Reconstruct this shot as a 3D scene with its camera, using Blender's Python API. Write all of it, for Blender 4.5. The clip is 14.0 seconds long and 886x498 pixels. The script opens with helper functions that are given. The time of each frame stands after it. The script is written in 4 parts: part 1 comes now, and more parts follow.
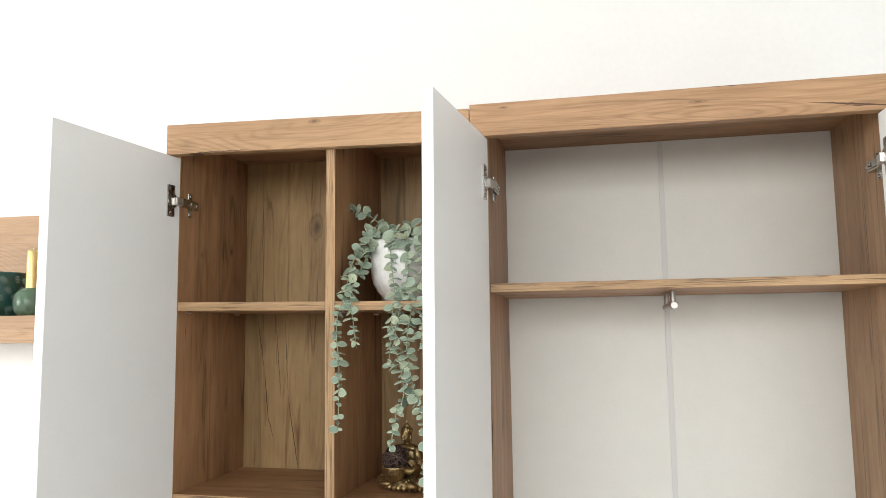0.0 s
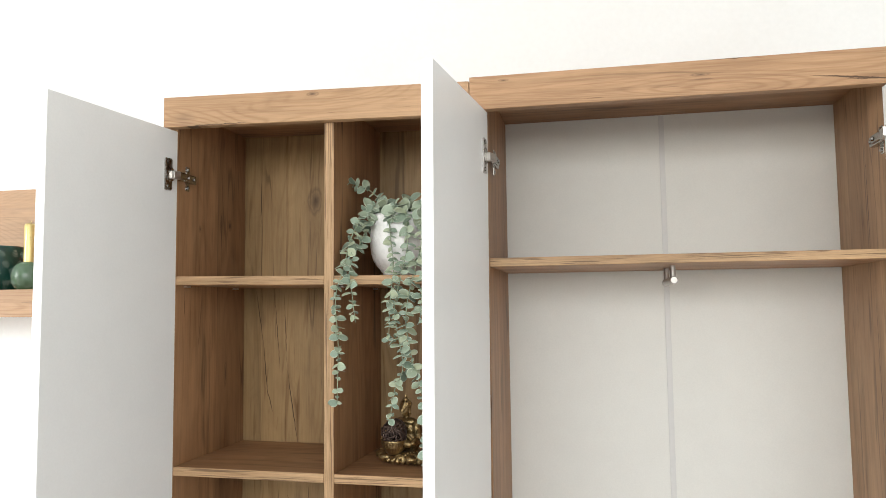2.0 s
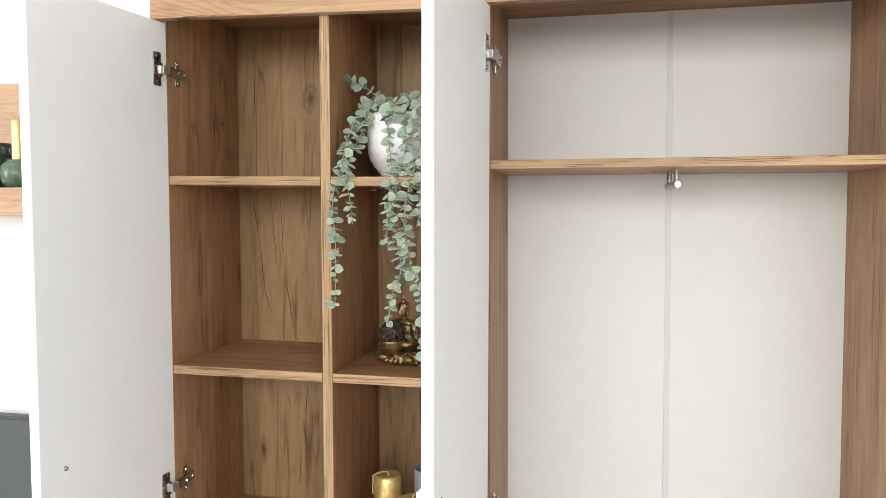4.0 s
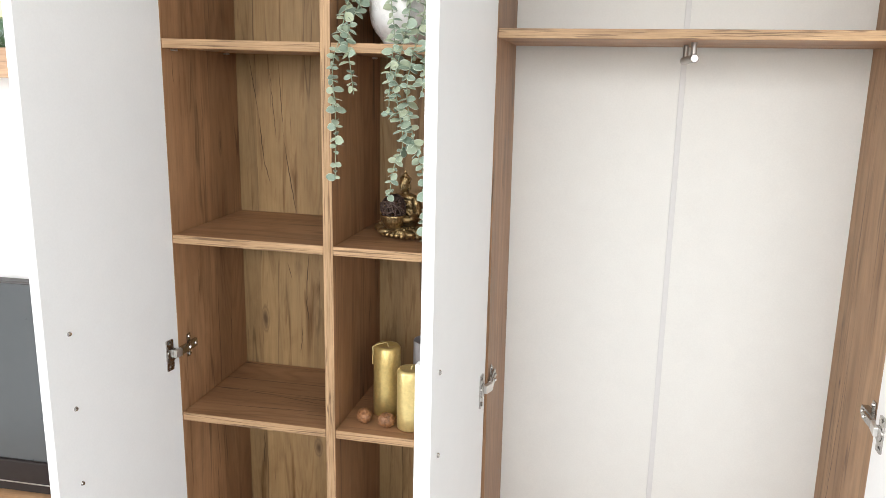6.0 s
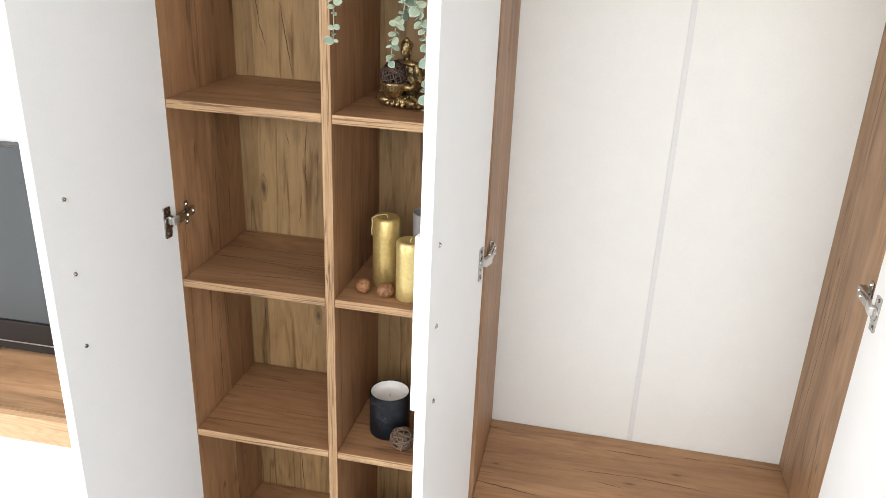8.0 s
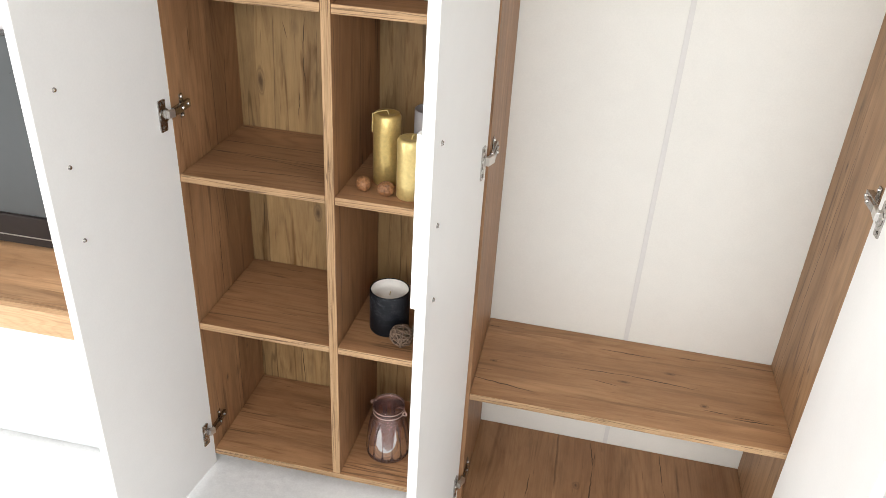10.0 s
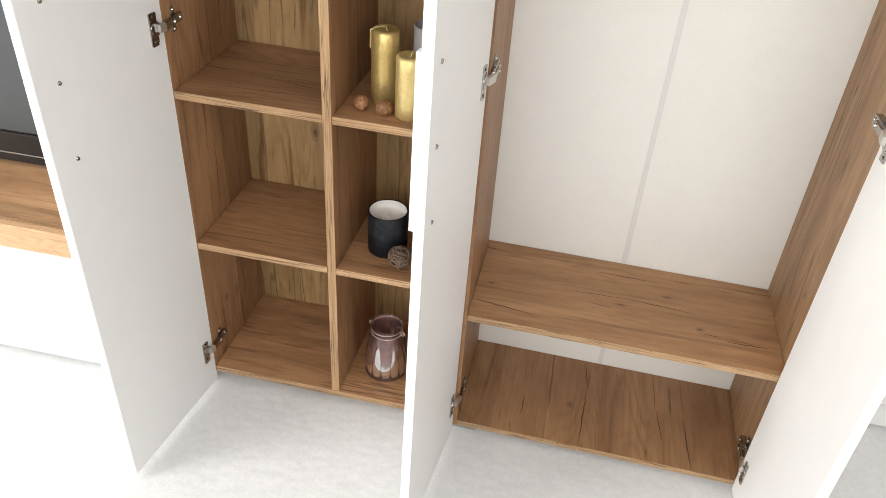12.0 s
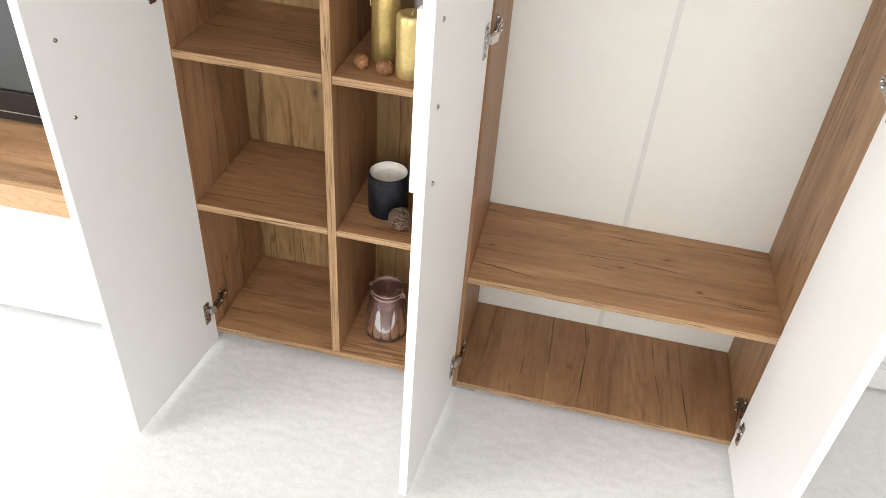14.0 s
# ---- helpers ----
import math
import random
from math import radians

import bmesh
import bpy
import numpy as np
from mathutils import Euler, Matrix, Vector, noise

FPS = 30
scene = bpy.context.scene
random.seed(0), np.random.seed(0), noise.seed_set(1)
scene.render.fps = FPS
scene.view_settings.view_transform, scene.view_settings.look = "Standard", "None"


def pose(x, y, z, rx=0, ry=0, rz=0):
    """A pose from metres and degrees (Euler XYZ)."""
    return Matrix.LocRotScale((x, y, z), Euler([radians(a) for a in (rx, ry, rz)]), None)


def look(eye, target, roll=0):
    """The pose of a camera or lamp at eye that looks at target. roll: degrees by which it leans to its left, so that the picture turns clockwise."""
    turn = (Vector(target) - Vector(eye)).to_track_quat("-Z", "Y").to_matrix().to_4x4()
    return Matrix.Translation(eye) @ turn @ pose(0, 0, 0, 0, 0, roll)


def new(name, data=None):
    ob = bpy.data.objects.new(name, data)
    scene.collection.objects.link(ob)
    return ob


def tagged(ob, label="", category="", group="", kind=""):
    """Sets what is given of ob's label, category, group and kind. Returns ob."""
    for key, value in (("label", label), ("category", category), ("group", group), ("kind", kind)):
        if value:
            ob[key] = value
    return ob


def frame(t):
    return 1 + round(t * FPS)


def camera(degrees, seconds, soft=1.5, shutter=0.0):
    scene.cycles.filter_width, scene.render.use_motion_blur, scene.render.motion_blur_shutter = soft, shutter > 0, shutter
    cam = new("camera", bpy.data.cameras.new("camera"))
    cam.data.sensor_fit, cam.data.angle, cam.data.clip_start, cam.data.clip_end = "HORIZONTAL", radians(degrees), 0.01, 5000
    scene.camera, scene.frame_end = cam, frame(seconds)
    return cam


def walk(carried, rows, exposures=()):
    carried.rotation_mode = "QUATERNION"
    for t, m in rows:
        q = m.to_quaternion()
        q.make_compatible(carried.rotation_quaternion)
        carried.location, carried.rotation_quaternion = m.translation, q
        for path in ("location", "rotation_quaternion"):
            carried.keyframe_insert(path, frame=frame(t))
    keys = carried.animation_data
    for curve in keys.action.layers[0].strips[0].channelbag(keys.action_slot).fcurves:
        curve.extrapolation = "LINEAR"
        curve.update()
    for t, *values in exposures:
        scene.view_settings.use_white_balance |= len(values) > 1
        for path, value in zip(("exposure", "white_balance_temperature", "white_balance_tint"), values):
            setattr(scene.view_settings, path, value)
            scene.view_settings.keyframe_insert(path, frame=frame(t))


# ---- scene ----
cam = camera(59.9, 14.0, soft=0.5)
PATH = [
    (0, (0.797, -1.37, 1.442), (0.412, 0.581, 1.657), -0.7),
    (0.5, (0.797, -1.37, 1.44), (0.412, 0.581, 1.652), -0.7),
    (1, (0.797, -1.369, 1.44), (0.412, 0.583, 1.642), -0.7),
    (1.5, (0.796, -1.369, 1.443), (0.413, 0.586, 1.622), -0.6),
    (2, (0.795, -1.364, 1.44), (0.411, 0.593, 1.592), -0.6),
    (2.5, (0.795, -1.361, 1.44), (0.41, 0.599, 1.546), -0.4),
    (2.7, (0.792, -1.361, 1.445), (0.41, 0.601, 1.521), -0.4),
    (4.8, (0.782, -1.33, 1.448), (0.408, 0.621, 1.212), 0.5),
    (5, (0.781, -1.329, 1.449), (0.408, 0.617, 1.178), 0.7),
    (5.5, (0.781, -1.322, 1.445), (0.408, 0.612, 1.095), 0.9),
    (6, (0.779, -1.315, 1.445), (0.41, 0.602, 1.011), 1.1),
    (6.5, (0.776, -1.312, 1.444), (0.416, 0.587, 0.93), 1.4),
    (7, (0.776, -1.307, 1.443), (0.421, 0.569, 0.847), 1.7),
    (7.5, (0.773, -1.301, 1.44), (0.427, 0.55, 0.767), 2.1),
    (8, (0.772, -1.293, 1.437), (0.433, 0.53, 0.688), 2.3),
    (8.5, (0.771, -1.289, 1.437), (0.442, 0.506, 0.619), 2.5),
    (9, (0.769, -1.285, 1.435), (0.448, 0.483, 0.557), 2.8),
    (11.5, (0.764, -1.269, 1.425), (0.486, 0.365, 0.305), 3.9),
    (12, (0.764, -1.266, 1.425), (0.494, 0.342, 0.267), 4.1),
    (12.5, (0.763, -1.263, 1.422), (0.499, 0.323, 0.233), 4.2),
    (13, (0.763, -1.262, 1.422), (0.505, 0.306, 0.207), 4.3),
    (13.5, (0.762, -1.262, 1.421), (0.508, 0.294, 0.19), 4.4),
    (14, (0.763, -1.263, 1.421), (0.509, 0.289, 0.185), 4.5),
]
walk(cam, [(t, look(eye, target, roll)) for t, eye, target, roll in PATH],
     [(0, -0.35, 6480, 7.5), (1.5, -0.34, 6480, 7.5), (2.5, -0.29, 6460, 8), (5, -0.01, 6370, 10), (7.5, 0.01, 6350, 10), (9, -0.02, 6470, 10), (11.5, -0.10, 6620, 10), (14, -0.14, 6660, 10)])

# ---- light ----
world = bpy.data.worlds.new("sky")
scene.world = world
world.use_nodes = True
wn = world.node_tree.nodes
sky = wn.new("ShaderNodeTexSky")
sky.sky_type = "NISHITA"
sky.sun_disc = False
sky.sun_elevation = radians(40)
sky.sun_rotation = radians(200)
wn["Background"].inputs["Strength"].default_value = 0.12
world.node_tree.links.new(sky.outputs[0], wn["Background"].inputs["Color"])


def opening_light(name, m, sx, sy, power, color):
    """Daylight that enters through an opening: the side window or the added rear one."""
    lamp = bpy.data.lights.new(name, "AREA")
    lamp.shape = "RECTANGLE"
    lamp.size, lamp.size_y = sx, sy
    lamp.energy = power
    lamp.color = color
    ob = new(name, lamp)
    ob.matrix_world = m
    return ob


ROOM_X0, ROOM_X1, ROOM_Y0, WALL_Y, FLOOR_Z, CEIL_Z = -2.9, 3.4, -3.2, 0.308, -0.018, 2.62
opening_light("daylight_side", look((ROOM_X0 - 0.10, -2.20, 1.70), (0.0, -0.2, 0.3)), 1.6, 1.5, 138, (1.0, 0.993, 0.968))
# added fill from an unseen rear opening, lights the cabinet interiors from the front
opening_light("daylight_rear", look((0.7, ROOM_Y0 - 0.10, 1.95), (0.7, -0.5, 0.25)), 3.0, 1.0, 78, (1.0, 0.99, 0.965))


# ---- materials ----
def mat(name, base=(0.8, 0.8, 0.8), rough=0.5, metal=0.0):
    m = bpy.data.materials.new(name)
    m.use_nodes = True
    p = m.node_tree.nodes["Principled BSDF"]
    p.inputs["Base Color"].default_value = (*base, 1)
    p.inputs["Roughness"].default_value = rough
    p.inputs["Metallic"].default_value = metal
    return m, m.node_tree.nodes, m.node_tree.links, p


def ramp(nodes, *stops):
    r = nodes.new("ShaderNodeValToRGB")
    e = r.color_ramp.elements
    while len(e) < len(stops):
        e.new(0.5)
    for el, (pos, c) in zip(e, stops):
        el.position = pos
        el.color = (*c, 1) if isinstance(c, tuple) else (c, c, c, 1)
    return r


def noise_tex(nodes, links, vec, scale, detail=3, rough=0.5, dist=0.0):
    n = nodes.new("ShaderNodeTexNoise")
    n.inputs["Scale"].default_value = scale
    n.inputs["Detail"].default_value = detail
    n.inputs["Roughness"].default_value = rough
    n.inputs["Distortion"].default_value = dist
    links.new(vec, n.inputs["Vector"])
    return n


def mix(nodes, links, kind, fac, a, b):
    x = nodes.new("ShaderNodeMix")
    x.data_type = "RGBA"
    x.blend_type = kind
    if isinstance(fac, (int, float)):
        x.inputs[0].default_value = fac
    else:
        links.new(fac, x.inputs[0])
    for k, v in ((6, a), (7, b)):
        if isinstance(v, tuple):
            x.inputs[k].default_value = (*v, 1)
        else:
            links.new(v, x.inputs[k])
    return x.outputs[2]


def bump(nodes, links, height, p, strength, distance):
    b = nodes.new("ShaderNodeBump")
    b.inputs["Strength"].default_value = strength
    b.inputs["Distance"].default_value = distance
    links.new(height, b.inputs["Height"])
    links.new(b.outputs[0], p.inputs["Normal"])


def oak(name, axis, light, dark, crack=1.0, knots=1.0, shift=0.0, plank=0.135, fine=1.0, across_axis=None, cracks=(), eyes=(), streaks=0.10, growth=0.13, dashes=0.0, flames=0.66, figure=0.45, rings=110.0, mottle=0.40, smoke=0.6):
    """Rustic oak laminate printed in planks, its grain along the given axis. cracks: (along, across, half length, slope, width)
    of single splits; eyes: (along, across, half length, half width) of single knots."""
    m, n, l, p = mat(name, rough=0.45)
    p.inputs["Specular IOR Level"].default_value = 0.35
    tc = n.new("ShaderNodeTexCoord")

    def math_node(op, a, b=None):
        q = n.new("ShaderNodeMath")
        q.operation = op
        for k, v in enumerate((a, b)):
            if v is None:
                continue
            if isinstance(v, (int, float)):
                q.inputs[k].default_value = v
            else:
                l.new(v, q.inputs[k])
        return q.outputs[0]

    # planks side by side: their number sets tone and offset of the grain
    sep = n.new("ShaderNodeSeparateXYZ")
    l.new(tc.outputs["Object"], sep.inputs[0])
    other = [sep.outputs[k] for k in range(3) if k != axis]
    wav = n.new("ShaderNodeMapping")
    wsc = [3.0] * 3
    wsc[axis] = 5.0
    wav.inputs["Scale"].default_value = wsc
    l.new(tc.outputs["Object"], wav.inputs["Vector"])
    wob = noise_tex(n, l, wav.outputs[0], 1.0, 3, 0.6)
    across = math_node("ADD", math_node("ADD", other[0], other[1]), math_node("MULTIPLY", wob.outputs[0], 0.012))
    cell = math_node("DIVIDE", math_node("ADD", across, 10 + shift * 0.37), plank)
    num = math_node("FLOOR", cell)
    frac = math_node("FRACT", cell)
    rand = n.new("ShaderNodeTexWhiteNoise")
    rand.noise_dimensions = "1D"
    l.new(num, rand.inputs["W"])
    jump = n.new("ShaderNodeVectorMath")
    jump.operation = "SCALE"
    jump.inputs["Scale"].default_value = 3.0
    l.new(rand.outputs["Color"], jump.inputs[0])
    place = n.new("ShaderNodeVectorMath")
    place.operation = "ADD"
    l.new(tc.outputs["Object"], place.inputs[0])
    l.new(jump.outputs[0], place.inputs[1])

    def stretched(along, wide, off=0.0):
        mp = n.new("ShaderNodeMapping")
        sc = [wide * fine] * 3
        sc[axis] = along * (1 + 0.25 * (fine - 1))
        mp.inputs["Scale"].default_value = sc
        mp.inputs["Location"].default_value = (off + shift, off * 1.7 + shift, off * 0.6 + shift)
        l.new(place.outputs[0], mp.inputs["Vector"])
        return mp.outputs[0]

    broad = noise_tex(n, l, stretched(1.3, 11), 1.0, 3, 0.55, 0.6)
    r1 = ramp(n, (0.30, dark), (0.68, light))
    l.new(broad.outputs[0], r1.inputs[0])
    tone = ramp(n, (0.0, 0.82), (1.0, 1.06))
    l.new(rand.outputs["Value"], tone.inputs[0])
    col = mix(n, l, "MULTIPLY", 1.0, r1.outputs[0], tone.outputs[0])
    blotch = noise_tex(n, l, stretched(13, 30, 13.0), 1.0, 3, 0.55, 0.8)
    rb = ramp(n, (0.34, (0.80, 0.75, 0.70)), (0.50, 1.0), (0.68, (1.10, 1.12, 1.12)))
    l.new(blotch.outputs[0], rb.inputs[0])
    col = mix(n, l, "MULTIPLY", mottle, col, rb.outputs[0])
    flame = noise_tex(n, l, stretched(1.7, 24, 3.0), 1.0, 5, 0.62, 1.8)
    r2 = ramp(n, (0.32, 0.66), (0.46, 0.96), (0.66, 1.10))
    l.new(flame.outputs[0], r2.inputs[0])
    col = mix(n, l, "MULTIPLY", flames, col, r2.outputs[0])
    streak = noise_tex(n, l, stretched(5.0, 130, 5.0), 1.0, 3, 0.6, 0.5)
    r8 = ramp(n, (0.33, 0.76), (0.58, 1.05))
    l.new(streak.outputs[0], r8.inputs[0])
    col = mix(n, l, "MULTIPLY", streaks, col, r8.outputs[0])
    # cathedral figure: rings cut lengthwise show as nested arches, strong in some places and faint in others
    swell = noise_tex(n, l, stretched(1.15, 7.5, 53.0), 1.0, 2, 0.35, 0.25)
    ringed = math_node("SINE", math_node("MULTIPLY", swell.outputs[0], rings))
    soft_ring = ramp(n, (0.0, (0.70, 0.63, 0.56)), (0.35, 0.96), (1.0, 1.07))
    l.new(math_node("ADD", math_node("MULTIPLY", ringed, 0.5), 0.5), soft_ring.inputs[0])
    shown = noise_tex(n, l, stretched(2.2, 9, 61.0), 1.0, 2, 0.5)
    r10 = ramp(n, (0.42, 0.12), (0.62, 1.0))
    l.new(shown.outputs[0], r10.inputs[0])
    col = mix(n, l, "MULTIPLY", math_node("MULTIPLY", r10.outputs[0], figure), col, soft_ring.outputs[0])
    # fine wavy growth lines
    sway = noise_tex(n, l, stretched(4.5, 9, 19.0), 1.0, 2, 0.5)
    push = n.new("ShaderNodeVectorMath")
    push.operation = "SCALE"
    push.inputs["Scale"].default_value = 2.6
    l.new(sway.outputs["Color"], push.inputs[0])
    bent = n.new("ShaderNodeVectorMath")
    bent.operation = "ADD"
    l.new(stretched(1.9, 230, 29.0), bent.inputs[0])
    l.new(push.outputs[0], bent.inputs[1])
    lines = noise_tex(n, l, bent.outputs[0], 1.0, 3, 0.62)
    rl = ramp(n, (0.34, (0.66, 0.60, 0.54)), (0.50, 1.0), (0.64, (1.10, 1.11, 1.11)))
    l.new(lines.outputs[0], rl.inputs[0])
    col = mix(n, l, "MULTIPLY", growth, col, rl.outputs[0])
    fibre = noise_tex(n, l, stretched(16, 520, 7.0), 1.0, 2, 0.6)
    r3 = ramp(n, (0.30, 0.72), (0.62, 1.08))
    l.new(fibre.outputs[0], r3.inputs[0])
    col = mix(n, l, "MULTIPLY", 0.30, col, r3.outputs[0])
    # dark smoky streaks, few and soft-edged
    haze = noise_tex(n, l, stretched(3.4, 46, 71.0), 1.0, 4, 0.55, 0.7)
    r11 = ramp(n, (0.56, 0.0), (0.72, smoke))
    l.new(haze.outputs[0], r11.inputs[0])
    col = mix(n, l, "MULTIPLY", r11.outputs[0], col, (0.46, 0.37, 0.29))
    # long dark splits
    split = noise_tex(n, l, stretched(0.85, 15, 11.0), 1.0, 3, 0.40, 0.15)
    r4 = ramp(n, (0.4880, 0.0), (0.4955, 1.0), (0.5045, 1.0), (0.5120, 0.0))
    l.new(split.outputs[0], r4.inputs[0])
    where = noise_tex(n, l, stretched(3.6, 8, 17.0), 1.0, 2, 0.5)
    r5 = ramp(n, (0.50, 0.0), (0.56, 1.0))
    l.new(where.outputs[0], r5.inputs[0])
    cut = math_node("MULTIPLY", math_node("MULTIPLY", r4.outputs[0], r5.outputs[0]), crack if cracks else 1.0)
    # the seams between planks, open in places
    seam = ramp(n, (0.0, 1.0), (0.010, 1.0), (0.020, 0.0))
    l.new(frac, seam.inputs[0])
    gone = noise_tex(n, l, stretched(2.6, 2.0, 41.0), 1.0, 2, 0.5)
    r9 = ramp(n, (0.47, 0.0), (0.56, 1.0))
    l.new(gone.outputs[0], r9.inputs[0])
    for k, (ua, va, half, slope, wide) in enumerate(cracks):
        du = math_node("SUBTRACT", sep.outputs[axis], ua)
        wig = n.new("ShaderNodeTexNoise")
        wig.noise_dimensions = "1D"
        wig.inputs["Scale"].default_value = 1.0
        wig.inputs["Detail"].default_value = 3.0
        l.new(math_node("ADD", math_node("MULTIPLY", sep.outputs[axis], 38.0), 7.3 * k + shift), wig.inputs["W"])
        bend = math_node("MULTIPLY", math_node("SUBTRACT", wig.outputs[0], 0.5), 0.0042)
        dv = math_node("SUBTRACT", math_node("SUBTRACT", sep.outputs[across_axis], va), math_node("ADD", math_node("MULTIPLY", du, slope), bend))
        taper = math_node("MAXIMUM", math_node("SUBTRACT", 1.0, math_node("DIVIDE", math_node("ABSOLUTE", du), half)), 0.0)
        room = math_node("MULTIPLY", math_node("POWER", taper, 0.4), wide * 1.0)
        line = n.new("ShaderNodeMath")
        line.operation, line.use_clamp = "DIVIDE", True
        l.new(math_node("SUBTRACT", room, math_node("ABSOLUTE", dv)), line.inputs[0])
        line.inputs[1].default_value = wide * 0.5
        cut = math_node("MAXIMUM", cut, line.outputs[0])
    fac = math_node("MULTIPLY", math_node("MAXIMUM", cut, math_node("MULTIPLY", seam.outputs[0], math_node("MULTIPLY", r9.outputs[0], 0.65))), 0.94 * max(crack, 0.95 if cracks else 0.0))
    col = mix(n, l, "MIX", fac, col, (0.052, 0.026, 0.014))
    # short pores and dashes
    pores = noise_tex(n, l, stretched(11, 190, 23.0), 1.0, 2, 0.5)
    r6 = ramp(n, (0.69, 0.0), (0.75, 0.5))
    l.new(pores.outputs[0], r6.inputs[0])
    col = mix(n, l, "MIX", r6.outputs[0], col, (0.10, 0.055, 0.030))
    if dashes:
        dash = noise_tex(n, l, stretched(4.2, 125, 37.0), 1.0, 2, 0.5)
        rd = ramp(n, (0.575, 0.0), (0.64, dashes))
        l.new(dash.outputs[0], rd.inputs[0])
        col = mix(n, l, "MIX", rd.outputs[0], col, (0.085, 0.042, 0.022))
    # knots
    v = n.new("ShaderNodeTexVoronoi")
    v.feature = "F1"
    v.inputs["Scale"].default_value = 1.0
    warp = n.new("ShaderNodeVectorMath")
    warp.operation = "ADD"
    kw = noise_tex(n, l, stretched(14, 40, 5.0), 1.0, 3, 0.6)
    ks = n.new("ShaderNodeVectorMath")
    ks.operation = "SCALE"
    ks.inputs["Scale"].default_value = 0.20
    l.new(kw.outputs["Color"], ks.inputs[0])
    l.new(stretched(4.0, 9.0, 31.0), warp.inputs[0])
    l.new(ks.outputs[0], warp.inputs[1])
    l.new(warp.outputs[0], v.inputs["Vector"])
    r7 = ramp(n, (0.0, 0.9 * knots), (0.06, 0.55 * knots), (0.13, 0.0))
    l.new(v.outputs["Distance"], r7.inputs[0])
    sel = ramp(n, (0.44, 0.0), (0.48, 1.0))
    l.new(v.outputs["Color"], sel.inputs[0])
    col = mix(n, l, "MIX", math_node("MULTIPLY", r7.outputs[0], sel.outputs[0]), col, (0.085, 0.046, 0.026))
    for k, (ua, va, half, thick) in enumerate(eyes):
        du = math_node("DIVIDE", math_node("SUBTRACT", sep.outputs[axis], ua), half)
        dv = math_node("DIVIDE", math_node("SUBTRACT", sep.outputs[across_axis], va), thick)
        far = math_node("SQRT", math_node("ADD", math_node("MULTIPLY", du, du), math_node("MULTIPLY", dv, dv)))
        far = math_node("ADD", far, math_node("MULTIPLY", math_node("SUBTRACT", kw.outputs[0], 0.5), 1.3))
        re = ramp(n, (0.15, 0.80), (0.45, 0.42), (0.62, 0.18), (0.74, 0.40), (1.0, 0.0))
        l.new(far, re.inputs[0])
        col = mix(n, l, "MIX", re.outputs[0], col, (0.075, 0.042, 0.026))
    l.new(col, p.inputs["Base Color"])
    rr = ramp(n, (0.2, 0.38), (0.8, 0.55))
    l.new(fibre.outputs[0], rr.inputs[0])
    l.new(rr.outputs[0], p.inputs["Roughness"])
    bump(n, l, fibre.outputs[0], p, 0.12, 0.0006)
    return m


# wardrobe's right side: lighter than OAK, missing light is put into the colour
SIDE_L, SIDE_D = (0.535, 0.328, 0.182), (0.395, 0.228, 0.120)
OAK_L, OAK_D = (0.448, 0.249, 0.127), (0.290, 0.148, 0.071)
oak_x = oak("oak_grain_across", 0, OAK_L, OAK_D, 0.6, 0.8)
oak_z = oak("oak_grain_upright", 2, OAK_L, OAK_D, 0.75, 0.9, 1.1, 0.21)
# single boards with their own splits and knots
# bench: same oak as the shelves, lightened to paint in its stronger light
oak_bench = oak("oak_bench", 0, (0.485, 0.276, 0.142), (0.335, 0.176, 0.086), 0.12, 0.3, 3.1, 0.21, 1.0, 1,
                [(0.951, 0.2375, 0.070, -0.025, 0.0018), (1.088, 0.253, 0.030, 0.0, 0.0014), (0.890, 0.152, 0.075, 0.034, 0.0014), (1.020, 0.149, 0.090, -0.08, 0.0019),
                 (1.133, 0.077, 0.028, -0.043, 0.0016), (1.210, 0.065, 0.045, 0.027, 0.0022), (1.200, 0.071, 0.035, 0.0, 0.0012), (0.674, 0.052, 0.080, -0.14, 0.0022),
                 (0.626, 0.264, 0.020, -0.06, 0.0018), (0.900, 0.1145, 0.030, -0.17, 0.0012)],
                [(0.942, 0.129, 0.016, 0.005), (1.044, 0.185, 0.014, 0.005), (1.111, 0.090, 0.010, 0.006), (0.648, 0.128, 0.010, 0.005)], smoke=0.3, figure=0.35)
oak_y = oak("oak_wardrobe_base", 1, (0.465, 0.262, 0.134), (0.310, 0.160, 0.077), 0.15, 0.5, 2.3, 0.3, 1.0, 0,
            [(0.096, 0.912, 0.100, 0.053, 0.0022), (0.235, 0.914, 0.050, -0.11, 0.0018), (0.225, 0.9205, 0.030, 0.0, 0.0012), (0.095, 0.7635, 0.040, 0.05, 0.0016),
             (0.016, 0.742, 0.020, -0.17, 0.0014), (0.225, 1.0865, 0.060, -0.03, 0.0014), (0.110, 1.097, 0.060, -0.136, 0.0014), (0.067, 1.1615, 0.085, -0.071, 0.0022), (0.013, 1.063, 0.020, 0.0, 0.0012)],
            [(0.125, 0.878, 0.018, 0.011)], smoke=0.4)
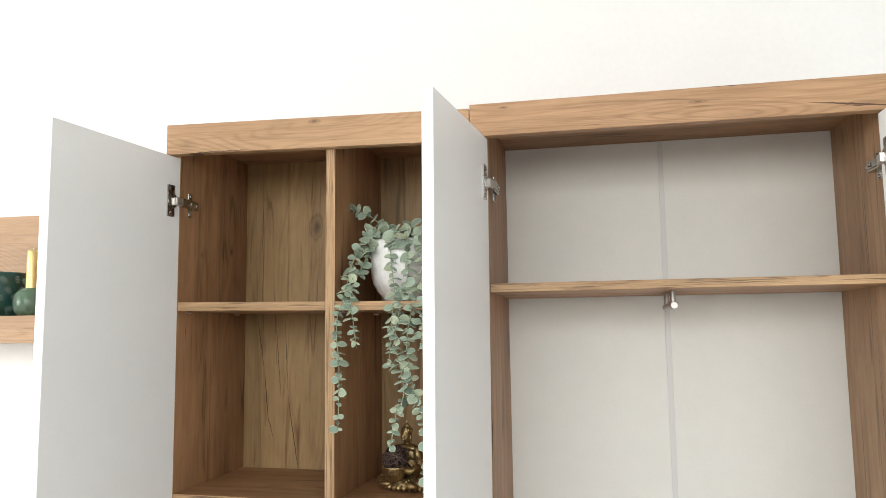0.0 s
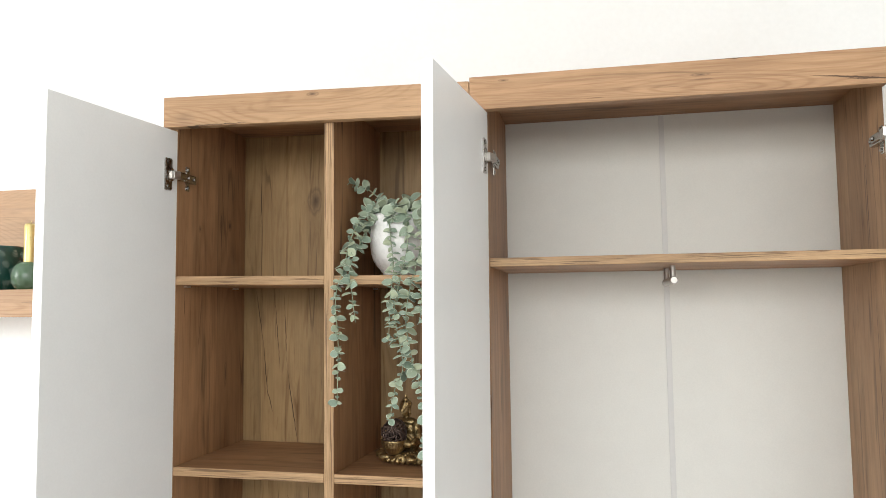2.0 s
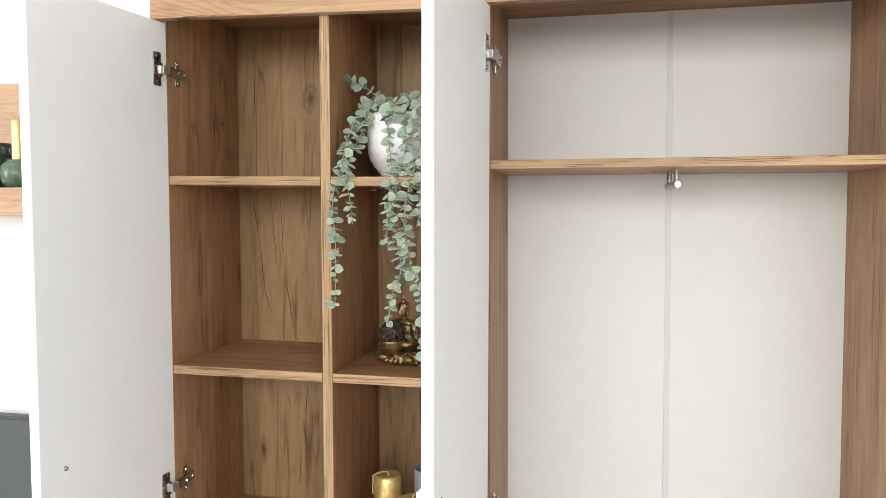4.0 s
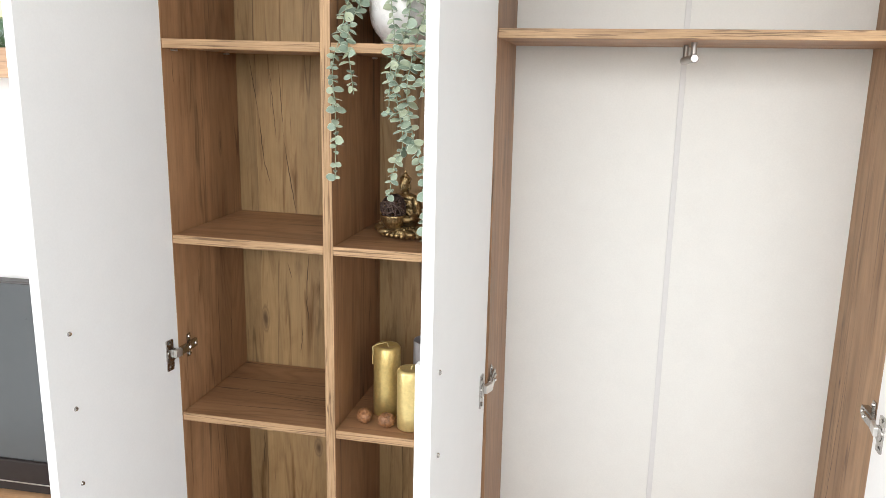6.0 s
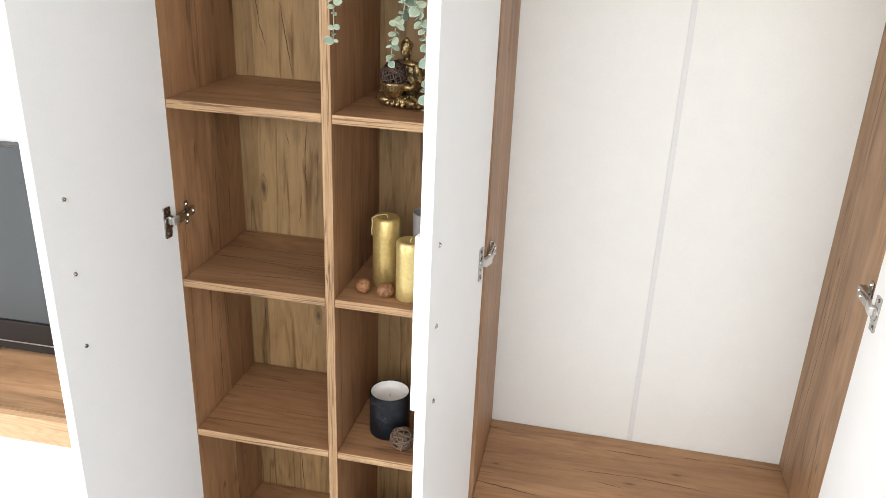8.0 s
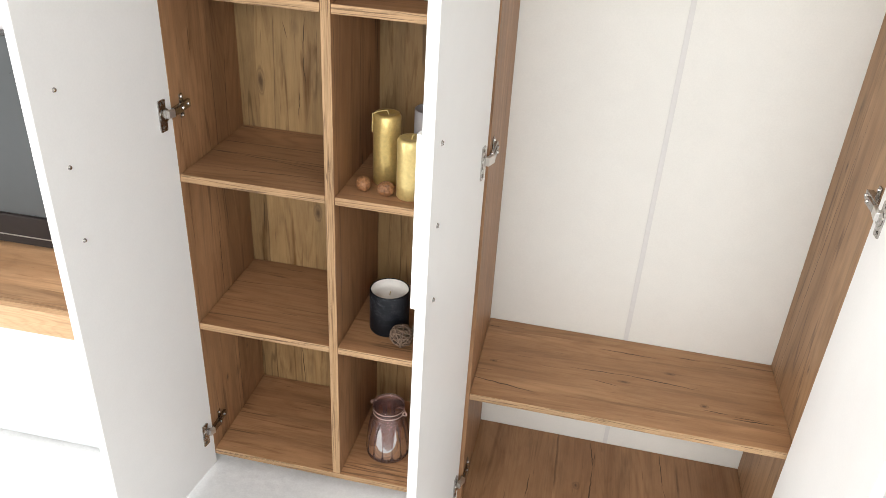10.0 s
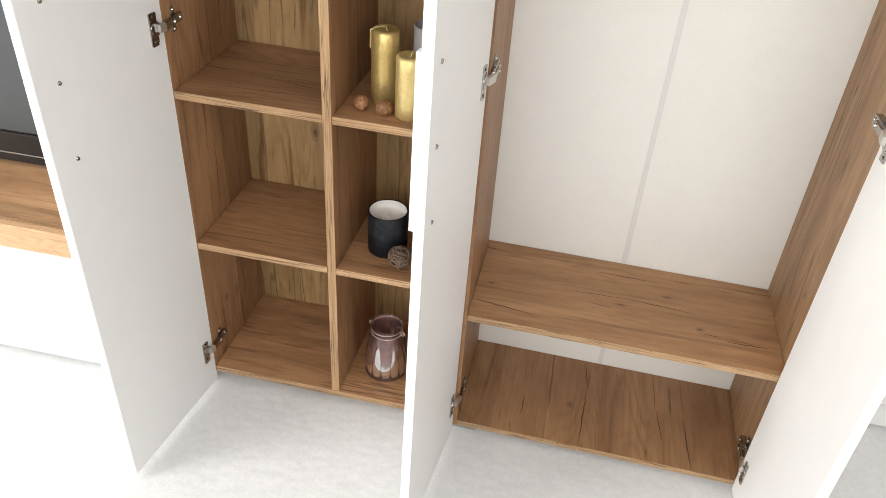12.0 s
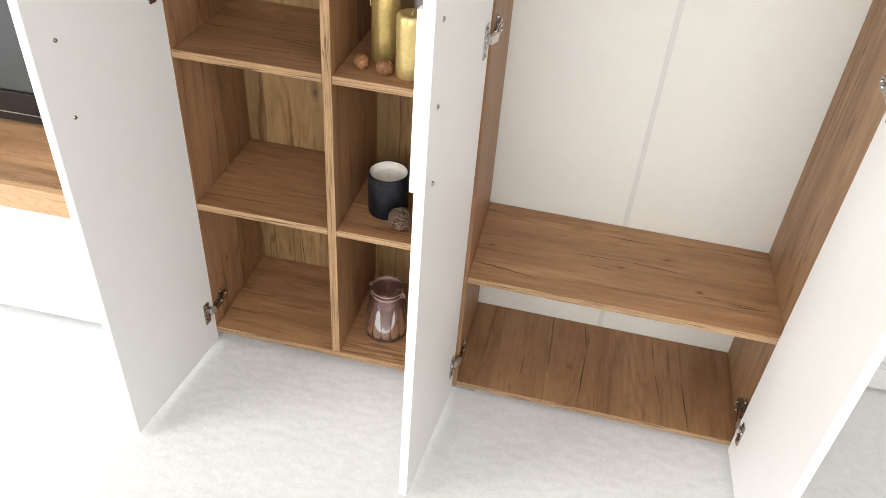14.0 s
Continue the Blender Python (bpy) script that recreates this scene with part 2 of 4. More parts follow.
oak_left = oak("oak_side_left", 2, (0.510, 0.292, 0.152), (0.345, 0.184, 0.091), 0.55, 0.8, 6.4, 0.19, 1.0, 1,
               [(0.880, 0.2265, 0.100, 0.09, 0.0015), (1.027, 0.092, 0.032, -0.019, 0.0014), (0.514, 0.132, 0.105, 0.027, 0.0017), (1.620, 0.185, 0.120, 0.01, 0.0013), (1.448, 0.035, 0.030, -0.05, 0.0012)],
               [(0.188, 0.099, 0.012, 0.007), (0.200, 0.216, 0.010, 0.008), (1.626, 0.223, 0.013, 0.010), (1.607, 0.092, 0.009, 0.006), (1.300, 0.210, 0.030, 0.009)])
oak_right = oak("oak_side_right", 2, SIDE_L, SIDE_D, 0.5, 0.6, 8.7, 0.23, 1.0, 1,
                [(0.647, 0.212, 0.40, -0.072, 0.0016), (1.62, 0.118, 0.13, 0.01, 0.0017), (1.30, 0.10, 0.20, 0.02, 0.0014), (0.20, 0.16, 0.12, 0.05, 0.0015)], [(0.878, 0.223, 0.014, 0.006), (0.50, 0.07, 0.012, 0.006)], growth=0.14)
oak_shelf = oak("oak_shelf", 0, OAK_L, OAK_D, 0.8, 0.5, 9.9, 0.24, 1.0, 1, [(0.035, 0.1955, 0.030, -0.02, 0.0013), (0.165, 0.064, 0.110, 0.08, 0.0015), (0.192, 0.118, 0.070, -0.15, 0.0014), (0.43, 0.21, 0.08, -0.05, 0.0015)])
oak_trim = oak("oak_fascia", 0, (0.52, 0.322, 0.180), (0.405, 0.236, 0.125), 0.35, 0.6, 5.6, growth=0.30, flames=0.2, figure=0.5, rings=330.0, mottle=0.2, smoke=0.3)
oak_fascia_low = oak("oak_fascia_bookcase", 0, (0.54, 0.335, 0.187), (0.42, 0.245, 0.130), 0.35, 0.4, 5.6, 0.3, 1.0, 2,
                     [(0.050, 1.7945, 0.045, 0.05, 0.0015), (0.110, 1.7955, 0.045, 0.0, 0.0011)], [(0.285, 1.842, 0.014, 0.005)], streaks=0.25, growth=0.42, flames=0.15, figure=0.5, rings=430.0, mottle=0.12, smoke=0.3)
oak_fascia_high = oak("oak_fascia_wardrobe", 0, (0.50, 0.305, 0.170), (0.385, 0.222, 0.118), 0.35, 0.4, 12.3, 0.3, 1.0, 2,
                      [(1.220, 1.806, 0.070, -0.11, 0.0022), (1.255, 1.802, 0.050, -0.04, 0.0014), (1.030, 1.8525, 0.040, 0.01, 0.0011)], [(0.645, 1.843, 0.011, 0.003), (0.980, 1.828, 0.022, 0.004)],
                      streaks=0.25, growth=0.42, flames=0.20, figure=0.5, rings=400.0, mottle=0.15, smoke=0.3)
oak_tv_top = oak("oak_tv_top", 0, (0.50, 0.305, 0.168), (0.355, 0.200, 0.102), 0.3, 0.5, 7.7, 0.19)
# the front trim's lit look is painted in as a lighter oak
oak_tv_front = oak("oak_tv_front", 0, (0.60, 0.395, 0.230), (0.48, 0.300, 0.165), 0.35, 0.5, 2.2, 0.3, growth=0.30, flames=0.2, figure=0.5, rings=330.0, mottle=0.2, smoke=0.3)
oak_back = oak("oak_backing", 2, (0.425, 0.277, 0.130), (0.343, 0.214, 0.097), 0.5, 0.5, 4.2, 0.17, 1.0, 0,
               [(1.420, 0.037, 0.065, -0.15, 0.0013), (1.300, 0.052, 0.060, -0.093, 0.0015), (1.235, 0.062, 0.030, -0.26, 0.0013), (1.386, 0.080, 0.090, -0.083, 0.0010), (1.390, 0.100, 0.085, -0.048, 0.0010),
                (1.220, 0.117, 0.085, -0.157, 0.0016), (1.000, 0.1535, 0.047, 0.08, 0.0014), (0.924, 0.1515, 0.037, -0.044, 0.0014), (0.842, 0.1365, 0.036, 0.10, 0.0012), (1.005, 0.111, 0.020, -0.28, 0.0010),
                (0.556, 0.034, 0.052, 0.057, 0.0016), (0.096, 0.118, 0.070, -0.052, 0.0017), (1.687, 0.038, 0.055, 0.012, 0.0014)],
               [(0.887, 0.048, 0.034, 0.011), (0.572, 0.172, 0.026, 0.012), (1.689, 0.170, 0.040, 0.017)], growth=0.16, smoke=0.95)
EDGE_L, EDGE_D = (0.58, 0.375, 0.205), (0.45, 0.275, 0.142)
oak_edge_x = oak("oak_edging_across", 0, EDGE_L, EDGE_D, 0.7, 0.0, 0.4, 0.5, 4.0, streaks=0.5, growth=0.5, dashes=0.70, figure=0.0, smoke=0.0)
oak_edge_z = oak("oak_edging_upright", 2, EDGE_L, EDGE_D, 0.7, 0.0, 0.7, 0.5, 4.0, streaks=0.5, growth=0.5, dashes=0.70, figure=0.0, smoke=0.0)


def plain(name, base, rough, metal=0.0, scale=40.0, vary=0.06, relief=0.0):
    """A plain surface with a slight unevenness of tone and gloss."""
    m, n, l, p = mat(name, base, rough, metal)
    tc = n.new("ShaderNodeTexCoord")
    a = noise_tex(n, l, tc.outputs["Object"], scale, 4, 0.6)
    big = noise_tex(n, l, tc.outputs["Object"], scale * 0.08, 2, 0.5)
    r = ramp(n, (0.3, tuple(c * (1 - vary) for c in base)), (0.7, tuple(min(1, c * (1 + vary)) for c in base)))
    l.new(a.outputs[0], r.inputs[0])
    r2 = ramp(n, (0.3, 1 - vary), (0.7, 1.0))
    l.new(big.outputs[0], r2.inputs[0])
    l.new(mix(n, l, "MULTIPLY", 1.0, r.outputs[0], r2.outputs[0]), p.inputs["Base Color"])
    rr = ramp(n, (0.3, max(0.02, rough * 0.85)), (0.7, min(1, rough * 1.15)))
    l.new(a.outputs[0], rr.inputs[0])
    l.new(rr.outputs[0], p.inputs["Roughness"])
    if relief:
        bump(n, l, a.outputs[0], p, 0.4, relief)
    return m


white_board = plain("white_laminate", (0.84, 0.838, 0.830), 0.42, 0, 260, 0.015, 0.0002)
white_gloss = plain("white_front", (0.84, 0.84, 0.84), 0.28, 0, 200, 0.01)
bench_white = plain("cool_white_front", (0.63, 0.675, 0.695), 0.35, 0, 200, 0.01)
white_edge = plain("white_edging", (0.83, 0.83, 0.83), 0.4, 0, 200, 0.01)
hardboard = plain("white_hardboard", (0.795, 0.785, 0.745), 0.55, 0, 320, 0.02, 0.0002)
strip_grey = plain("joint_strip_plastic", (0.70, 0.69, 0.672), 0.45, 0, 100, 0.02)
wall_paint = plain("wall_paint", (0.86, 0.86, 0.86), 0.75, 0, 90, 0.015, 0.0006)
ceiling_paint = plain("ceiling_paint", (0.80, 0.80, 0.795), 0.85, 0, 60, 0.015)
# darker tone for unseen walls, so less light bounces into the cabinets
low_bounce_paint = plain("low_bounce_greige", (0.46, 0.45, 0.435), 0.8, 0, 90, 0.02, 0.0006)
skirting_white = plain("skirting_paint", (0.80, 0.80, 0.80), 0.45, 0, 60, 0.02)
chrome = plain("nickel_steel", (0.74, 0.72, 0.69), 0.36, 1.0, 120, 0.08)
plate_chrome = plain("plate_nickel", (0.50, 0.48, 0.455), 0.26, 1.0, 120, 0.10)
dark_chrome = plain("dark_nickel", (0.44, 0.42, 0.395), 0.22, 1.0, 120, 0.12)
copper = plain("rose_copper_wire", (0.80, 0.62, 0.56), 0.35, 0.6, 120, 0.06)
steel = plain("brushed_steel", (0.44, 0.42, 0.40), 0.40, 1.0, 300, 0.08)
foot_grey = plain("grey_plastic", (0.30, 0.30, 0.30), 0.5, 0, 100, 0.05)
ceramic = plain("white_ceramic", (0.84, 0.83, 0.82), 0.28, 0, 60, 0.02)
gold_wax = plain("gold_wax", (0.64, 0.48, 0.185), 0.33, 0.60, 130, 0.12, 0.0020)
gold_pale = plain("pale_gold_wax", (0.74, 0.58, 0.25), 0.33, 0.56, 130, 0.10, 0.0020)
wick_mat = plain("wick_cord", (0.62, 0.50, 0.22), 0.7, 0, 200, 0.1)
walnut_mat = plain("walnut_shell", (0.335, 0.155, 0.066), 0.42, 0, 210, 0.5, 0.003)
wax_white = plain("white_wax", (0.82, 0.80, 0.76), 0.45, 0, 60, 0.04)
black_tv = plain("black_gloss_plastic", (0.024, 0.019, 0.018), 0.38, 0, 50, 0.1)
black_tv.node_tree.nodes["Principled BSDF"].inputs["Specular IOR Level"].default_value = 0.2
screen_mat = plain("tv_screen", (0.060, 0.066, 0.070), 0.32, 0, 20, 0.04)
rattan = plain("dark_rattan", (0.085, 0.052, 0.040), 0.6, 0, 200, 0.3, 0.0006)
rattan_pale = plain("pale_rattan", (0.175, 0.115, 0.078), 0.6, 0, 200, 0.3, 0.0006)
green_glaze = plain("green_glaze", (0.075, 0.135, 0.075), 0.22, 0, 70, 0.3, 0.002)
teal_glaze = plain("dark_green_glaze", (0.010, 0.055, 0.045), 0.25, 0, 50, 0.3)
groove_pale = plain("pale_carving", (0.20, 0.27, 0.23), 0.5, 0, 80, 0.2)
stem_mat = plain("pale_stem", (0.30, 0.36, 0.25), 0.6, 0, 150, 0.15)
grey_glass = plain("grey_frosted_glass", (0.30, 0.29, 0.30), 0.35, 0, 60, 0.06)


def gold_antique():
    """Antique gold: dark in the hollows, bright on what stands proud."""
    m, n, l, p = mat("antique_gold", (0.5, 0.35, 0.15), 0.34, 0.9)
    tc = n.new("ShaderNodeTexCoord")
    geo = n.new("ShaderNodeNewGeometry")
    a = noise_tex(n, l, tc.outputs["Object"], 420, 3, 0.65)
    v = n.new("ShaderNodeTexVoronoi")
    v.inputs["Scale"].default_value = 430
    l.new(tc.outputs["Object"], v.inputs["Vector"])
    # dark to bright by how far the mesh bulges, broken up by noise
    convex = ramp(n, (0.45, 0.0), (0.54, 1.0))
    l.new(geo.outputs["Pointiness"], convex.inputs[0])
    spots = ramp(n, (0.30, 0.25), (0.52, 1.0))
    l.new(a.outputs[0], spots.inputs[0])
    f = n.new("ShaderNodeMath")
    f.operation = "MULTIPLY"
    l.new(convex.outputs[0], f.inputs[0])
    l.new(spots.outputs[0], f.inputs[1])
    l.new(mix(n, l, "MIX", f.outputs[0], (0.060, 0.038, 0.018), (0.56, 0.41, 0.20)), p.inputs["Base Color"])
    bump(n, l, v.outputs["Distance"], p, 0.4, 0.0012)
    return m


def leaf_material():
    m, n, l, p = mat("eucalyptus_leaf", (0.25, 0.34, 0.25), 0.6)
    tc = n.new("ShaderNodeTexCoord")
    info = n.new("ShaderNodeObjectInfo")
    a = noise_tex(n, l, tc.outputs["Object"], 90, 3, 0.6)
    r = ramp(n, (0.0, (0.205, 0.275, 0.205)), (0.35, (0.290, 0.370, 0.290)), (0.7, (0.345, 0.405, 0.285)), (1.0, (0.415, 0.460, 0.315)))
    l.new(info.outputs["Random"], r.inputs[0])
    r2 = ramp(n, (0.3, 0.82), (0.7, 1.06))
    l.new(a.outputs[0], r2.inputs[0])
    col = mix(n, l, "MULTIPLY", 1.0, r.outputs[0], r2.outputs[0])
    l.new(col, p.inputs["Base Color"])
    p.inputs["Subsurface Weight"].default_value = 0.0
    return m


def black_jar_material():
    m, n, l, p = mat("black_glitter_glass", (0.008, 0.009, 0.012), 0.42)
    p.inputs["Specular IOR Level"].default_value = 0.16
    tc = n.new("ShaderNodeTexCoord")
    a = noise_tex(n, l, tc.outputs["Object"], 520, 2, 0.5)
    b = noise_tex(n, l, tc.outputs["Object"], 38, 3, 0.6)
    sep = n.new("ShaderNodeSeparateXYZ")
    l.new(tc.outputs["Object"], sep.inputs[0])
    band = n.new("ShaderNodeMapRange")
    band.inputs["From Min"].default_value = 0.440
    band.inputs["From Max"].default_value = 0.48
    l.new(sep.outputs["Z"], band.inputs["Value"])
    r = ramp(n, (0.60, 0.0), (0.66, 1.0))
    l.new(a.outputs[0], r.inputs[0])
    r2 = ramp(n, (0.40, 0.0), (0.52, 1.0))
    l.new(b.outputs[0], r2.inputs[0])
    x = n.new("ShaderNodeMath")
    x.operation = "MULTIPLY"
    l.new(r.outputs[0], x.inputs[0])
    l.new(r2.outputs[0], x.inputs[1])
    y = n.new("ShaderNodeMath")
    y.operation = "MULTIPLY"
    l.new(x.outputs[0], y.inputs[0])
    l.new(band.outputs[0], y.inputs[1])
    l.new(mix(n, l, "MIX", y.outputs[0], (0.008, 0.009, 0.012), (0.22, 0.24, 0.27)), p.inputs["Base Color"])
    return m


def pink_glass_material(name, tint, haze):
    """Rose-tinted glass: see-through walls that bend what lies behind them a little, with a glossy skin."""
    m, n, l, p = mat(name)
    n.remove(p)
    clear = n.new("ShaderNodeBsdfTransparent")
    clear.inputs["Color"].default_value = (*tint, 1)
    bent = n.new("ShaderNodeBsdfRefraction")
    bent.inputs["Color"].default_value = (*tint, 1)
    bent.inputs["IOR"].default_value = 1.22
    bent.inputs["Roughness"].default_value = 0.03
    body = n.new("ShaderNodeMixShader")
    body.inputs[0].default_value = 0.42
    l.new(clear.outputs[0], body.inputs[1])
    l.new(bent.outputs[0], body.inputs[2])
    gloss = n.new("ShaderNodeBsdfGlossy")
    gloss.inputs["Roughness"].default_value = 0.06
    edge = n.new("ShaderNodeFresnel")
    edge.inputs["IOR"].default_value = 1.6
    both = n.new("ShaderNodeMixShader")
    l.new(edge.outputs[0], both.inputs[0])
    l.new(body.outputs[0], both.inputs[1])
    l.new(gloss.outputs[0], both.inputs[2])
    film = n.new("ShaderNodeBsdfDiffuse")
    film.inputs["Color"].default_value = (0.80, 0.50, 0.46, 1)
    skin = n.new("ShaderNodeMixShader")
    skin.inputs[0].default_value = haze
    l.new(both.outputs[0], skin.inputs[1])
    l.new(film.outputs[0], skin.inputs[2])
    l.new(skin.outputs[0], n["Material Output"].inputs["Surface"])
    return m


def carpet_material():
    m, n, l, p = mat("white_carpet", (0.78, 0.775, 0.765), 0.95)
    p.inputs["Specular IOR Level"].default_value = 0.15
    p.inputs["Sheen Weight"].default_value = 0.15
    tc = n.new("ShaderNodeTexCoord")
    fine = noise_tex(n, l, tc.outputs["Object"], 190, 3, 0.6, 0.0)
    tuft = noise_tex(n, l, tc.outputs["Object"], 78, 3, 0.55, 0.0)
    big = noise_tex(n, l, tc.outputs["Object"], 11, 4, 0.6, 0.5)
    r = ramp(n, (0.30, (0.735, 0.738, 0.742)), (0.62, (0.780, 0.783, 0.786)))
    l.new(tuft.outputs[0], r.inputs[0])
    r2 = ramp(n, (0.3, 0.95), (0.7, 1.01))
    l.new(fine.outputs[0], r2.inputs[0])
    r3 = ramp(n, (0.35, 0.955), (0.65, 1.0))
    l.new(big.outputs[0], r3.inputs[0])
    col = mix(n, l, "MULTIPLY", 1.0, r.outputs[0], r2.outputs[0])
    col = mix(n, l, "MULTIPLY", 1.0, col, r3.outputs[0])
    l.new(col, p.inputs["Base Color"])
    h = n.new("ShaderNodeMath")
    h.operation = "ADD"
    l.new(fine.outputs[0], h.inputs[0])
    l.new(tuft.outputs[0], h.inputs[1])
    bump(n, l, h.outputs[0], p, 0.22, 0.0018)
    return m


leaf_rim = plain("pale_leaf_rim", (0.50, 0.56, 0.45), 0.6, 0, 150, 0.08)
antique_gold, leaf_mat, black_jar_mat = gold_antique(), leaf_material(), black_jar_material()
carpet_mat = carpet_material()
pink_glass = pink_glass_material("rose_glass", (0.972, 0.892, 0.898), 0.06)


# ---- building helpers ----
def part(name, bm, material, parent=None, label="", smooth=False):
    me = bpy.data.meshes.new(name)
    bm.normal_update()
    if smooth:
        for f in bm.faces:
            f.smooth = True
    bm.to_mesh(me)
    bm.free()
    for one in material if isinstance(material, (list, tuple)) else (material,):
        me.materials.append(one)
    ob = new(name, me)
    ob.parent = parent
    if label:
        tagged(ob, label)
    return ob


def thing(name, label, category, at=(0, 0, 0), group="", kind=""):
    ob = new(name)
    ob.location = at
    ob.empty_display_size = 0.05
    return tagged(ob, label, category, group, kind)


def under(parent, *obs):
    """Hang parts that were built in world places under an Empty that stands elsewhere."""
    for o in obs:
        o.parent = parent
        o.matrix_parent_inverse = Matrix.Translation(parent.location).inverted()


def box(bm, x0, x1, y0, y1, z0, z1, bevel=0.0, m=None, index=0):
    r = bmesh.ops.create_cube(bm, size=1.0)
    vs = r["verts"]
    bmesh.ops.scale(bm, vec=(x1 - x0, y1 - y0, z1 - z0), verts=vs)
    bmesh.ops.translate(bm, vec=((x0 + x1) / 2, (y0 + y1) / 2, (z0 + z1) / 2), verts=vs)
    if m is not None:
        bmesh.ops.transform(bm, matrix=m, verts=vs)
    faces = list({f for v in vs for f in v.link_faces})
    for f in faces:
        f.material_index = index
    if bevel:
        edges = list({e for v in vs for e in v.link_edges})
        bmesh.ops.bevel(bm, geom=edges, offset=bevel, segments=2, affect="EDGES", profile=0.6)
    return bm


def tube(bm, pts, radius, sides=8, closed=False, caps=True):
    """A round bar along a list of points; radius may be a list."""
    pts = [Vector(p) for p in pts]
    rings = []
    ref = Vector((0.31, 0.52, 0.8))
    for i, p in enumerate(pts):
        a = pts[i - 1] if (i > 0 or closed) else p
        b = pts[(i + 1) % len(pts)] if (i < len(pts) - 1 or closed) else p
        d = (b - a).normalized()
        u = d.cross(ref)
        if u.length < 1e-4:
            u = d.cross(Vector((1, 0, 0)))
        u.normalize()
        w = d.cross(u)
        r = radius[i] if isinstance(radius, (list, tuple)) else radius
        rings.append([bm.verts.new(p + (u * math.cos(2 * math.pi * k / sides) + w * math.sin(2 * math.pi * k / sides)) * r) for k in range(sides)])
    pairs = list(zip(rings, rings[1:] + rings[:1])) if closed else list(zip(rings, rings[1:]))
    for a, b in pairs:
        for k in range(sides):
            bm.faces.new((a[k], a[(k + 1) % sides], b[(k + 1) % sides], b[k]))
    if caps and not closed:
        bm.faces.new(rings[0])
        bm.faces.new(rings[-1][::-1])
    return bm


def lathe(bm, profile, cx, cy, z0, sides=40, wob=None, cap=True):
    """Turn a profile of (radius, height) about an upright axis. wob(angle, height) scales the radius."""
    rings = []
    for r, h in profile:
        ring = []
        for k in range(sides):
            a = 2 * math.pi * k / sides
            rr = r * (wob(a, h) if wob else 1.0)
            ring.append(bm.verts.new((cx + rr * math.cos(a), cy + rr * math.sin(a), z0 + h)))
        rings.append(ring)
    for a, b in zip(rings, rings[1:]):
        for k in range(sides):
            bm.faces.new((a[k], a[(k + 1) % sides], b[(k + 1) % sides], b[k]))
    if cap:
        bm.faces.new(rings[0][::-1])
        bm.faces.new(rings[-1])
    return bm


def ball(bm, c, r, m=None, u=16, v=10):
    """A sphere, or an ellipsoid with three radii, turned by m."""
    sc = r if isinstance(r, (tuple, list)) else (r, r, r)
    mm = Matrix.Translation(c) @ (m if m is not None else Matrix.Identity(4)) @ Matrix.Diagonal((*sc, 1))
    low, high = bm.verts.new(mm @ Vector((0, 0, -1))), bm.verts.new(mm @ Vector((0, 0, 1)))
    rings = []
    for q in range(1, v):
        b = math.pi * q / v - math.pi / 2
        rings.append([bm.verts.new(mm @ Vector((math.cos(b) * math.cos(2 * math.pi * k / u), math.cos(b) * math.sin(2 * math.pi * k / u), math.sin(b)))) for k in range(u)])
    for k in range(u):
        j = (k + 1) % u
        bm.faces.new((low, rings[0][j], rings[0][k]))
        bm.faces.new((high, rings[-1][k], rings[-1][j]))
        for p, q in zip(rings, rings[1:]):
            bm.faces.new((p[k], p[j], q[j], q[k]))
    return bm


def board(name, parent, x0, x1, y0, y1, z0, z1, face, edge, front=True, label=""):
    """A laminated board: faces in one grain, the front edge banded, with fine rounded edges."""
    bm = bmesh.new()
    box(bm, x0, x1, y0, y1, z0, z1, 0.0012)
    for f in bm.faces:
        f.normal_update()
        f.material_index = 1 if front and f.normal.y < -0.6 else 0
    ob = part(name, bm, (face, edge), None, label)
    under(parent, ob)
    return ob


